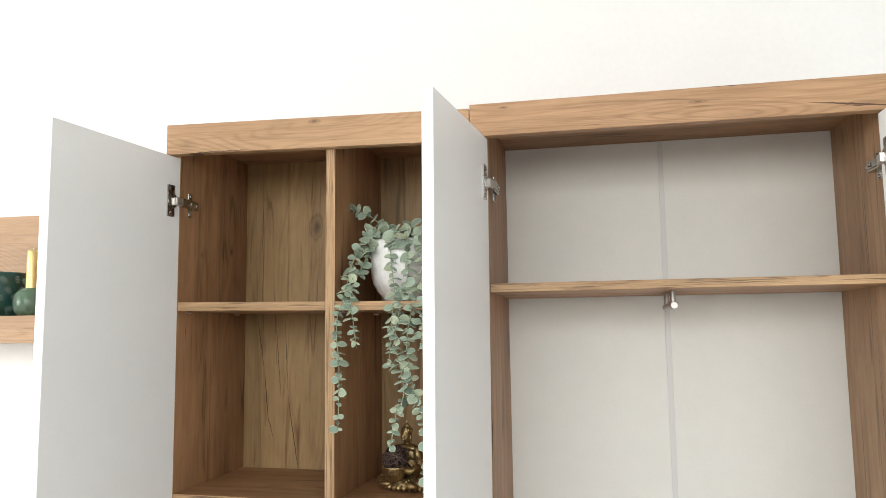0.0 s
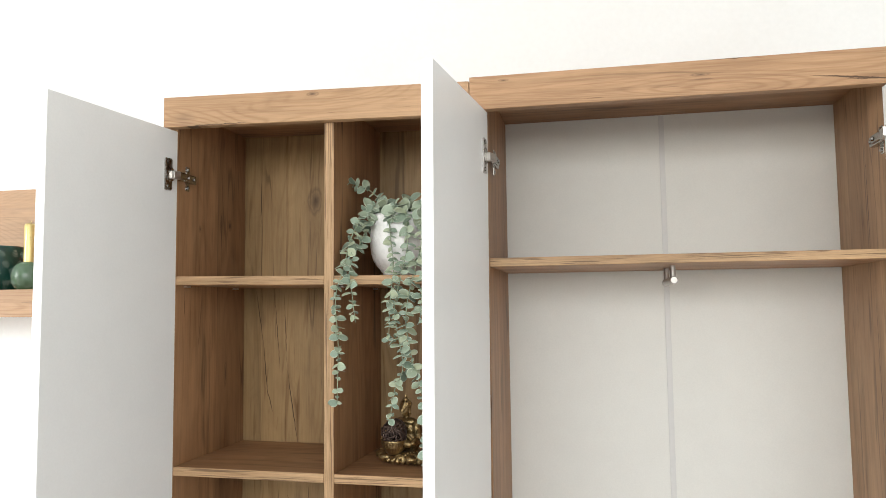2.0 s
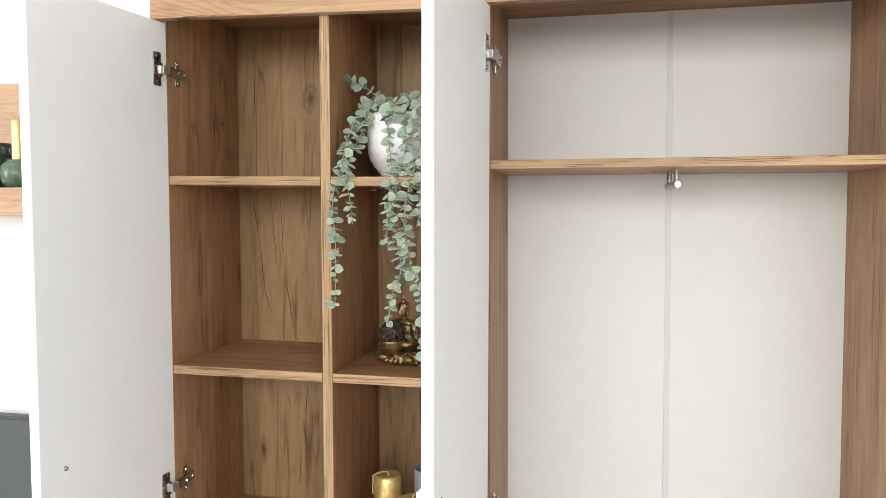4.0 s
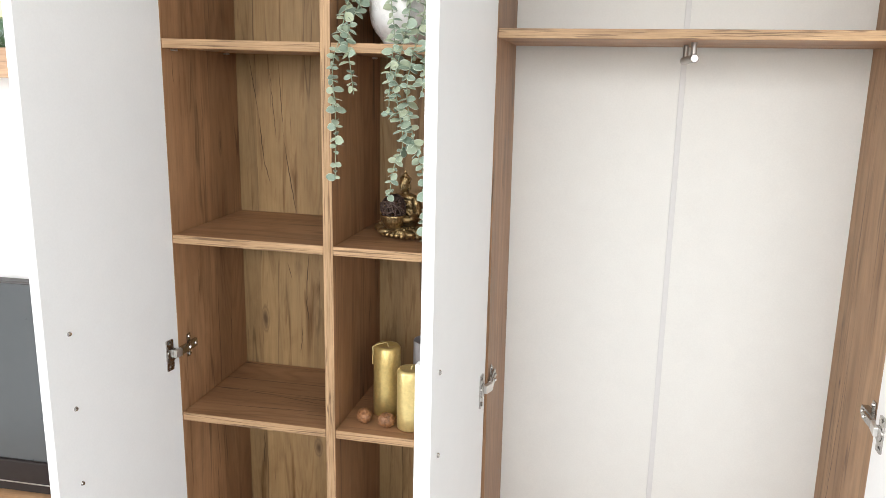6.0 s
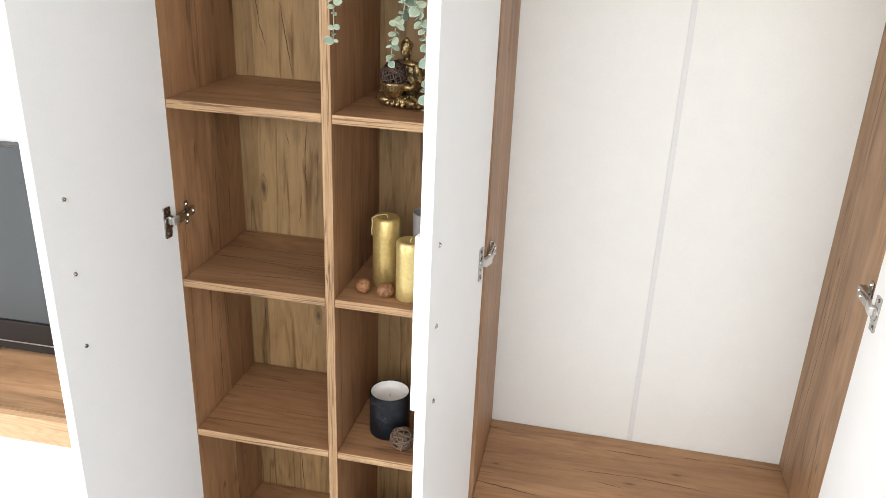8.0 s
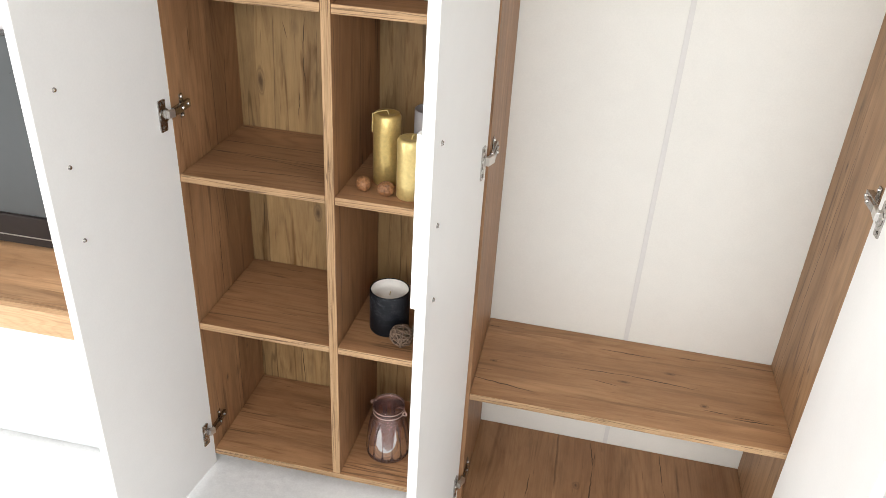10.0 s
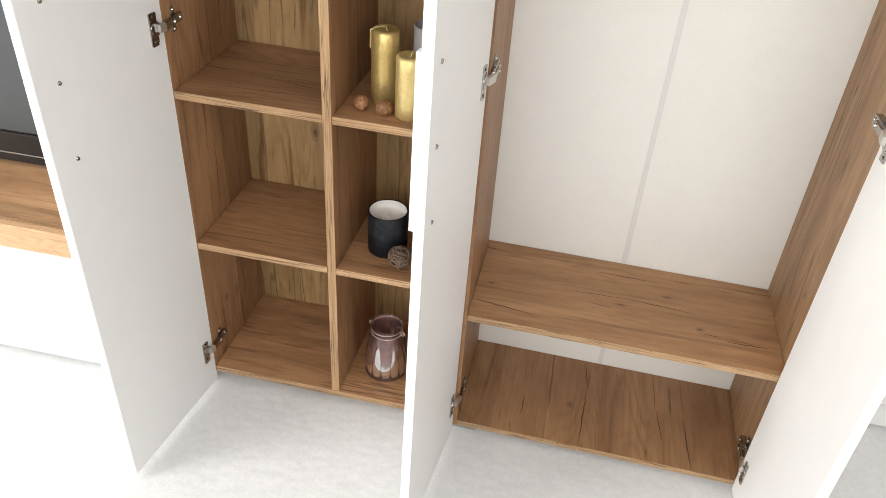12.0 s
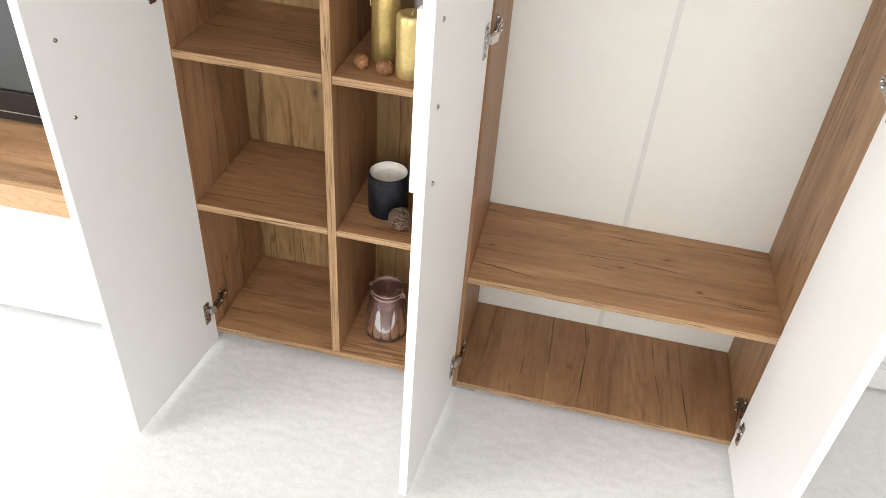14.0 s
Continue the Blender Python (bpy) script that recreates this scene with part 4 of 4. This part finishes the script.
# ---- things on the cabinet shelves ----
def gold_candle(cx, cy, z0, r, h, material, label, bent):
    t = thing("pillar_candle", label, "candle", (cx, cy, z0), "gold pillar candles")
    bm = bmesh.new()
    rnd = random.Random(int(h * 1000))
    ph = rnd.uniform(0, 6)
    lathe(bm, [(r - 0.002, 0.0003), (r, 0.003), (r * 1.004, h * 0.3), (r * 0.995, h * 0.6), (r, h - 0.006), (r - 0.003, h - 0.001), (r - 0.007, h), (r - 0.014, h - 0.003), (0.002, h - 0.004)],
          cx, cy, z0, 48, lambda a, q: 1 + 0.008 * math.sin(3 * a + ph + q * 40) + 0.006 * math.sin(7 * a + q * 90))
    under(t, part("wax_body", bm, material, None, "", True))
    bm = bmesh.new()
    if bent:
        # it lies over the rim and hangs down the side
        pts = [(cx + 0.003, cy, z0 + h - 0.005), (cx + 0.001, cy - 0.001, z0 + h + 0.004)]
        for k in range(1, 9):
            u = k / 8
            reach = (r + 0.0022) * math.sin(u * math.pi / 2)
            pts.append((cx - reach * 0.90, cy - reach * 0.44, z0 + h + 0.005 * math.cos(u * math.pi / 2) - 0.004 * u))
        for k in range(1, 6):
            pts.append((cx - (r + 0.0016) * 0.90 + 0.0006 * math.sin(k * 1.3), cy - (r + 0.0016) * 0.44, z0 + h - 0.004 - 0.0068 * k))
    else:
        pts = [(cx, cy, z0 + h - 0.005), (cx + 0.001, cy, z0 + h + 0.002), (cx + 0.004, cy - 0.001, z0 + h + 0.006)]
    tube(bm, pts, 0.0012, 6)
    under(t, part("wick", bm, wick_mat, None, "waxed cord wick"))


def walnut(c, turn, tilt):
    bm = bmesh.new()
    bmesh.ops.create_icosphere(bm, subdivisions=5, radius=1.0)
    for v in bm.verts:
        n = v.co.normalized()
        wrinkle = abs(noise.noise(Vector((n.x * 7, n.y * 4, n.z * 7)) + Vector(c) * 30)) + 0.6 * abs(noise.noise(n * 13.0))
        k = 1 + 0.05 * noise.noise(n * 2.6 + Vector(c) * 10) + 0.16 * (wrinkle - 0.25) + 0.06 * math.exp(-(n.x / 0.09) ** 2)
        v.co = Vector((n.x * 0.0142, n.y * 0.0166, n.z * 0.0142)) * k
    bm.transform(pose(*c, tilt, 0, turn))
    ob = part("walnut", bm, walnut_mat, None, "", True)
    return tagged(ob, "brown walnut in its wrinkled shell lying on the shelf", "walnut", "walnuts")


def rattan_ball(c, r, material, label, seed, strands=26):
    rnd = random.Random(seed)
    t = thing("rattan_ball", label, "rattan ball", c, "rattan balls")
    for k in range(strands):
        bm = bmesh.new()
        nrm = Vector((rnd.gauss(0, 1), rnd.gauss(0, 1), rnd.gauss(0, 1))).normalized()
        u = nrm.orthogonal().normalized()
        w = nrm.cross(u)
        off = rnd.uniform(-0.55, 0.55)
        rr = math.sqrt(1 - off * off)
        pts = []
        for j in range(26):
            a = 2 * math.pi * j / 26
            q = (u * math.cos(a) + w * math.sin(a)) * rr + nrm * off
            pts.append(q * (r - 0.0014 - 0.0022 * (k % 3)) * (1 + 0.05 * math.sin(3 * a + k)))
        tube(bm, pts, 0.0015, 5, True)
        part("strand", bm, material, t, "", True)
    return t


def black_candle():
    cx, cy, z0, r, h = 0.4065, 0.107, 0.4118, 0.0444, 0.104
    t = thing("candle_jar", "black speckled glass jar candle with white wax", "candle", (cx, cy, z0))
    bm = bmesh.new()
    lathe(bm, [(r - 0.006, 0.0), (r - 0.001, 0.003), (r, 0.008), (r, h - 0.002), (r - 0.001, h), (r - 0.0028, h), (r - 0.003, h - 0.004)], cx, cy, z0, 56, None, False)
    under(t, part("glass_jar", bm, black_jar_mat, None, "black glass with silver specks", True))
    bm = bmesh.new()
    lathe(bm, [(r - 0.0032, h - 0.001), (r - 0.0034, h - 0.016), (r - 0.010, h - 0.018), (0.006, h - 0.0185), (0.001, h - 0.017)], cx, cy, z0, 48, None, False)
    under(t, part("wax", bm, wax_white, None, "white wax and inner glaze", True))
    bm = bmesh.new()
    tube(bm, [(cx, cy, z0 + h - 0.018), (cx + 0.001, cy, z0 + h - 0.008)], 0.001, 6)
    under(t, part("wick", bm, wick_mat))


def grey_tumbler():
    cx, cy, z0, r, h = 0.479, 0.137, 0.7724, 0.036, 0.154
    t = thing("tumbler", "grey frosted glass candle tumbler", "candle holder", (cx, cy, z0))
    bm = bmesh.new()
    lathe(bm, [(r - 0.005, 0.0), (r, 0.004), (r, h - 0.001), (r - 0.0012, h), (r - 0.003, h - 0.001), (r - 0.003, h - 0.05), (0.001, h - 0.052)], cx, cy, z0, 44, None, False)
    under(t, part("glass", bm, grey_glass, None, "", True))


def rose_jar():
    cx, cy, z0 = 0.4090, 0.108, 0.0358
    t = thing("glass_lantern", "pink faceted glass jar with a wire handle", "glass jar", (cx, cy, z0))

    outer = [(0.030, 0.0), (0.048, 0.0015), (0.0530, 0.006), (0.0550, 0.013), (0.0556, 0.022), (0.0550, 0.034), (0.0538, 0.048), (0.0520, 0.062), (0.0498, 0.077), (0.0474, 0.092), (0.0448, 0.106), (0.0422, 0.116),
             (0.0392, 0.123), (0.0372, 0.128), (0.0368, 0.136), (0.0370, 0.143), (0.0390, 0.1448), (0.0396, 0.147), (0.0390, 0.1495), (0.0372, 0.1505)]
    inner = [(r - 0.0026, h) for r, h in outer[::-1] if 0.010 < h < 0.146] + [(0.046, 0.0065), (0.001, 0.0055)]

    def flutes(a, h):
        """Long drop-shaped cuts: broad arches below the shoulder, pointed ones between them nearer the foot."""
        if h < 0.006 or h > 0.122:
            return 1.0
        up = (h - 0.006) / 0.116
        tall = min(1.0, (1 - up) * 5) * min(1.0, up * 7)
        low = max(0.0, 1 - abs(up - 0.32) / 0.34)
        return 1 - 0.075 * tall * abs(math.cos(7 * a)) ** 0.8 - 0.045 * low * abs(math.sin(7 * a)) ** 1.4

    bm = bmesh.new()
    lathe(bm, outer, cx, cy, z0, 112, flutes, False)
    lathe(bm, inner, cx, cy, z0, 56, None, False)
    under(t, part("jar", bm, pink_glass, None, "rose tinted glass with long drop-shaped cuts", True))
    bm = bmesh.new()
    for zz, rr in ((0.131, 0.0382), (0.143, 0.0382)):
        tube(bm, [(cx + rr * math.cos(2 * math.pi * k / 36), cy + rr * math.sin(2 * math.pi * k / 36), z0 + zz) for k in range(36)], 0.0009, 6, True)
    for sx in (-1, 1):
        c = Vector((cx + sx * 0.0425, cy - 0.012 * sx, z0 + 0.137))
        tube(bm, [c + Vector((0.0055 * math.cos(k * 0.7), 0, 0.0055 * math.sin(k * 0.7))) for k in range(9)], 0.0012, 6, True)
    under(t, part("wire_collar", bm, copper, None, "thin copper wire collar with loops", True))
    bm = bmesh.new()
    pts = []
    for k in range(15):
        a = math.pi * k / 14
        pts.append((cx - 0.0445 * math.cos(a), cy + 0.012 * math.cos(a) + 0.048 * math.sin(a), z0 + 0.137 - 0.030 * math.sin(a)))
    tube(bm, pts, 0.0010, 6)
    under(t, part("wire_handle", bm, copper, None, "wire handle folded down behind", True))


def statue():
    """A seated figure holding a bowl: one plain joined shape."""
    ox, oy, oz = 0.4255, 0.138, 1.1376
    bm = bmesh.new()
    F = Matrix.Rotation(radians(-22), 4, "Z")

    def e(x, y, z, rx, ry, rz, yaw=0, tilt=0):
        ball(bm, (x, y, z), (rx, ry, rz), Matrix.Rotation(radians(yaw), 4, "Z") @ Matrix.Rotation(radians(tilt), 4, "Y"), 20, 14)

    lean = -0.008
    e(0, 0.004, 0.009, 0.056, 0.036, 0.009)
    e(-0.042, -0.012, 0.014, 0.024, 0.018, 0.013, 25)
    e(0.042, -0.012, 0.014, 0.024, 0.018, 0.013, -25)
    e(-0.014, -0.028, 0.014, 0.040, 0.012, 0.010, -14)
    e(0.016, -0.026, 0.015, 0.040, 0.012, 0.010, 14)
    e(-0.026, -0.036, 0.013, 0.017, 0.009, 0.007, 20)
    e(0.028, -0.034, 0.013, 0.017, 0.009, 0.007, -20)
    e(lean * 0.5, 0.008, 0.036, 0.024, 0.018, 0.028)
    e(lean, 0.008, 0.064, 0.025, 0.016, 0.022)
    e(lean, 0.007, 0.077, 0.029, 0.013, 0.009)
    e(lean - 0.030, 0.004, 0.060, 0.0088, 0.010, 0.022, 0, 14)
    e(lean + 0.030, 0.004, 0.060, 0.0088, 0.010, 0.022, 0, -14)
    e(lean * 0.6 - 0.031, -0.014, 0.042, 0.0075, 0.019, 0.008, -18)
    e(lean * 0.6 + 0.031, -0.014, 0.042, 0.0075, 0.019, 0.008, 18)
    e(-0.018, -0.030, 0.040, 0.014, 0.007, 0.007, 10)
    e(0.018, -0.030, 0.040, 0.014, 0.007, 0.007, -10)
    # neck, head with long ears, and a crown of curls with a pointed top
    e(lean, 0.006, 0.088, 0.0066, 0.0066, 0.010)
    e(lean, 0.003, 0.102, 0.0103, 0.0114, 0.0142)
    e(lean, -0.0075, 0.0995, 0.0021, 0.0032, 0.0048)
    e(lean, -0.0070, 0.0940, 0.0040, 0.0028, 0.0014)
    e(lean - 0.0045, -0.0062, 0.1035, 0.0030, 0.0018, 0.0010)
    e(lean + 0.0045, -0.0062, 0.1035, 0.0030, 0.0018, 0.0010)
    e(lean - 0.0105, 0.005, 0.0975, 0.0020, 0.0032, 0.0078)
    e(lean + 0.0105, 0.005, 0.0975, 0.0020, 0.0032, 0.0078)
    e(lean, 0.0055, 0.1095, 0.0114, 0.0116, 0.0092)
    e(lean, 0.0055, 0.1190, 0.0062, 0.0062, 0.0056)
    tube(bm, [(lean, 0.0055, 0.121), (lean, 0.0055, 0.127), (lean, 0.0055, 0.133)], [0.0034, 0.0022, 0.0007], 8)
    rnd = random.Random(5)
    for k in range(64):
        a, b = rnd.uniform(0, 2 * math.pi), rnd.uniform(0.15, 1.35)
        p = Vector((lean + math.cos(a) * math.cos(b) * 0.0116, math.sin(a) * math.cos(b) * 0.0118 + 0.0055, 0.1095 + math.sin(b) * 0.0095))
        if p.y > -0.003 or p.z > 0.114:
            ball(bm, p, 0.0018, None, 8, 6)
    # beaded borders: round the neck, down the robe, over the arms and along the knees
    for k in range(15):
        a = math.pi * (1.08 + 0.84 * k / 14)
        ball(bm, (lean + math.cos(a) * 0.016, 0.006 + math.sin(a) * 0.0135, 0.0765 - 0.010 * math.sin(math.pi * k / 14)), 0.0017, None, 8, 6)
    for side in (-1, 1):
        for k in range(8):
            u = k / 7
            ball(bm, (lean + side * (0.036 - 0.001 * u), -0.005 - 0.004 * u, 0.076 - 0.030 * u), 0.0017, None, 8, 6)
            ball(bm, (side * (0.020 + 0.040 * u), -0.036 + 0.024 * u * u, 0.021 + 0.006 * math.sin(math.pi * u)), 0.0019, None, 8, 6)
            ball(bm, (side * (0.012 + 0.040 * u), -0.041 + 0.016 * u * u, 0.012), 0.0019, None, 8, 6)
    for row in range(4):
        for k in range(7):
            ball(bm, (lean + 0.004 + 0.0042 * (k - 2) + 0.001 * row, -0.0085 + 0.0009 * abs(k - 3), 0.070 - 0.0075 * row), 0.00135, None, 8, 6)
    # sash, and scallops along the robe's hem
    tube(bm, [(lean - 0.020, -0.006, 0.078), (lean - 0.006, -0.0105, 0.067), (lean + 0.011, -0.0105, 0.054), (0.020, -0.006, 0.040)], 0.0026, 8)
    for k in range(16):
        a = math.pi * (1.02 + 0.96 * k / 15)
        ball(bm, (math.cos(a) * 0.058, math.sin(a) * 0.040 - 0.002, 0.008), 0.0052, None, 8, 6)
    bm.transform(F)
    # the bowl, ribbed
    lathe(bm, [(0.012, 0.020), (0.017, 0.025), (0.0225, 0.034), (0.0248, 0.044), (0.0253, 0.048), (0.0230, 0.048), (0.021, 0.040), (0.002, 0.034)], -0.020, -0.030, 0, 60,
          lambda a, h: 1 + (0.020 * math.cos(24 * a) if 0.024 < h < 0.046 else 0))
    bm.transform(Matrix.Translation((ox, oy, oz)))
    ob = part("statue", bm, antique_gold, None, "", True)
    rm = ob.modifiers.new("skin", "REMESH")
    rm.mode, rm.voxel_size, rm.use_smooth_shade = "VOXEL", 0.0012, True
    sm = ob.modifiers.new("soft", "SMOOTH")
    sm.factor, sm.iterations = 0.5, 1
    tagged(ob, "antique gold seated figurine holding a ribbed bowl", "statue")
    rattan_ball((ox - 0.020, oy - 0.030, oz + 0.061), 0.0265, rattan, "dark brown woven rattan ball in the gold bowl", 11)


def eucalyptus():
    cx, cy, z0 = 0.4285, 0.105, 1.5006
    t = thing("potted_plant", "trailing eucalyptus in a white egg-shaped ceramic pot", "plant", (cx, cy, z0))
    bm = bmesh.new()
    prof = [(0.034, 0.0), (0.040, 0.002), (0.041, 0.006), (0.046, 0.013), (0.055, 0.023), (0.0620, 0.036), (0.0655, 0.050), (0.0668, 0.066), (0.0668, 0.114), (0.0660, 0.120), (0.0638, 0.122), (0.0618, 0.119),
            (0.062, 0.100), (0.055, 0.090), (0.002, 0.092)]
    lathe(bm, prof, cx, cy, z0, 56)
    under(t, part("pot", bm, ceramic, None, "white glazed ceramic pot", True))
    # leaf meshes: rounded, slightly cupped blades
    meshes = []
    for k, (ln, wd, cup) in enumerate(((0.021, 0.019, 0.22), (0.017, 0.011, 0.30), (0.023, 0.021, 0.12), (0.019, 0.008, 0.35))):
        b = bmesh.new()
        rows = []
        for i in range(6):
            u = i / 5
            half = wd / 2 * math.sin(math.pi * min(1, 0.10 + 0.90 * u)) ** 0.62 if i < 5 else 0.0009
            half = max(half, 0.0009)
            rows.append([b.verts.new((s * half, ln * u, cup * half * abs(s) - 0.10 * ln * u * u * (1 if cup > 0.2 else 0.4))) for s in (-1, -0.86, -0.4, 0, 0.4, 0.86, 1)])
        for p, q in zip(rows, rows[1:]):
            for j in range(6):
                b.faces.new((p[j], p[j + 1], q[j + 1], q[j])).material_index = 1 if j in (0, 5) else 0
        g = bmesh.ops.extrude_face_region(b, geom=b.faces[:])
        bmesh.ops.translate(b, vec=(0, 0, 0.0006), verts=[v for v in g["geom"] if isinstance(v, bmesh.types.BMVert)])
        bmesh.ops.recalc_face_normals(b, faces=b.faces)
        for f in b.faces:
            f.smooth = True
        me = bpy.data.meshes.new("leaf")
        b.to_mesh(me)
        b.free()
        me.materials.append(leaf_mat)
        me.materials.append(leaf_rim)
        meshes.append(me)
    rnd = random.Random(21)

    def spline(ctrl, n):
        pts = [Vector(c) for c in ctrl]
        ext = [pts[0] * 2 - pts[1]] + pts + [pts[-1] * 2 - pts[-2]]
        out = []
        for i in range(len(pts) - 1):
            p0, p1, p2, p3 = ext[i:i + 4]
            for j in range(n):
                u = j / n
                out.append(0.5 * ((2 * p1) + (p2 - p0) * u + (2 * p0 - 5 * p1 + 4 * p2 - p3) * u * u + (3 * p1 - p0 - 3 * p2 + p3) * u ** 3))
        return out + [pts[-1]]

    def vine(ctrl, step, size0, size1, big):
        pts = spline(ctrl, 10)
        b = bmesh.new()
        tube(b, pts, [0.0013 - 0.0006 * i / len(pts) for i in range(len(pts))], 6)
        under(t, part("stem", b, stem_mat, None, "", True))
        total, gap, turn = 0.0, 0.012, rnd.uniform(0, 3)
        length = sum((q - p).length for p, q in zip(pts, pts[1:]))
        for p, q in zip(pts, pts[1:]):
            d = (q - p).normalized()
            total += (q - p).length
            if total < gap:
                continue
            gap += step * 0.86 * rnd.uniform(0.8, 1.25)
            turn += 1.2 + rnd.uniform(-0.4, 0.4)
            u = total / length
            side = d.cross(Vector((0, 1, 0)))
            if side.length < 0.1:
                side = Vector((1, 0, 0))
            side.normalize()
            front = side.cross(d)
            for s in (-1, 1):
                out = (side * math.cos(turn) * s + front * math.sin(turn) * s * 0.7).normalized()
                yv = (out + d * rnd.uniform(0.0, 0.5)).normalized()
                face = (Vector((rnd.gauss(0, 0.45), -0.75 + rnd.gauss(0, 0.4), 0.6 + rnd.gauss(0, 0.45))))
                xv = yv.cross(face)
                if xv.length < 0.05:
                    xv = yv.cross(Vector((0.2, 0.3, 0.9)))
                xv.normalize()
                zv = xv.cross(yv)
                k = (size0 + (size1 - size0) * u) * rnd.uniform(0.62, 1.08)
                me = meshes[rnd.choice((0, 2, 0, 2, 1) if rnd.random() < big else (1, 3, 1, 0))]
                ob = new("leaf", me)
                ob.parent = t
                ob.matrix_parent_inverse = Matrix.Translation(t.location).inverted()
                R = Matrix((xv, yv, zv)).transposed().to_4x4()
                ob.matrix_basis = Matrix.Translation(q) @ R @ Matrix.Scale(k, 4)

    top = z0 + 0.118
    # a sprig that stands up towards the divider
    vine([(0.412, 0.10, top), (0.390, 0.09, top + 0.030), (0.360, 0.085, top + 0.056), (0.320, 0.085, top + 0.071)], 0.0125, 1.0, 0.85, 0.6)
    # two long strands over the shelf edge beside the divider
    vine([(0.404, 0.09, top), (0.372, 0.06, top + 0.016), (0.346, 0.03, top - 0.040), (0.340, 0.0, top - 0.100), (0.328, -0.014, top - 0.160), (0.333, -0.014, top - 0.240), (0.332, -0.016, top - 0.348)], 0.0145, 1.1, 0.75, 0.55)
    vine([(0.400, 0.11, top - 0.004), (0.368, 0.08, top - 0.020), (0.354, 0.03, top - 0.070), (0.352, -0.004, top - 0.112), (0.360, -0.014, top - 0.155), (0.366, -0.014, top - 0.204)], 0.014, 1.15, 0.85, 0.7)
    # strands over the front of the pot
    vine([(0.425, 0.08, top), (0.416, 0.045, top + 0.006), (0.422, 0.028, top - 0.050), (0.432, 0.010, top - 0.105), (0.432, -0.014, top - 0.160), (0.429, -0.016, top - 0.235)], 0.0118, 0.95, 0.85, 0.25)
    vine([(0.44, 0.09, top), (0.448, 0.040, top + 0.004), (0.456, 0.022, top - 0.060), (0.448, 0.002, top - 0.120), (0.440, -0.016, top - 0.185), (0.455, -0.016, top - 0.280), (0.440, -0.018, top - 0.325), (0.431, -0.018, top - 0.378)], 0.0135, 1.1, 0.85, 0.55)
    vine([(0.455, 0.09, top), (0.474, 0.045, top + 0.004), (0.482, 0.022, top - 0.060), (0.470, 0.0, top - 0.125), (0.461, -0.016, top - 0.195), (0.472, -0.016, top - 0.270), (0.490, -0.018, top - 0.330), (0.500, -0.016, top - 0.390), (0.498, -0.018, top - 0.455)], 0.0138, 1.1, 0.85, 0.6)
    vine([(0.462, 0.085, top), (0.488, 0.045, top - 0.004), (0.494, 0.020, top - 0.070), (0.490, -0.004, top - 0.130), (0.487, -0.015, top - 0.200)], 0.0135, 1.1, 0.9, 0.6)
    # short crown over the rim
    for x, y, dx, up in ((0.40, 0.075, -0.018, 0.018), (0.432, 0.060, -0.004, 0.020), (0.462, 0.065, 0.016, 0.022), (0.445, 0.10, 0.004, 0.034)):
        vine([(x, y + 0.02, top - 0.01), (x + dx * 0.4, y, top + up * 0.7), (x + dx, y - 0.022, top + up * 0.8), (x + dx * 1.5, y - 0.035, top - 0.018)], 0.012, 1.25, 1.1, 0.95)


gold_candle(0.395, 0.106, 0.7724, 0.0276, 0.147, gold_wax, "tall gold pillar candle with a bent wick", True)
gold_candle(0.4575, 0.053, 0.7724, 0.0275, 0.123, gold_pale, "short gold pillar candle beside the tall one", False)
grey_tumbler()
walnut((0.3625, 0.053, 0.7864), 30, 10)
walnut((0.4115, 0.043, 0.7864), -60, -15)
black_candle()
rattan_ball((0.4495, 0.048, 0.4375), 0.0262, rattan_pale, "small pale woven rattan ball on the shelf", 4)
rattan_ball((0.4895, 0.084, 0.4370), 0.0258, rattan_pale, "small pale woven rattan ball on the shelf", 8)
rose_jar()
statue()
eucalyptus()
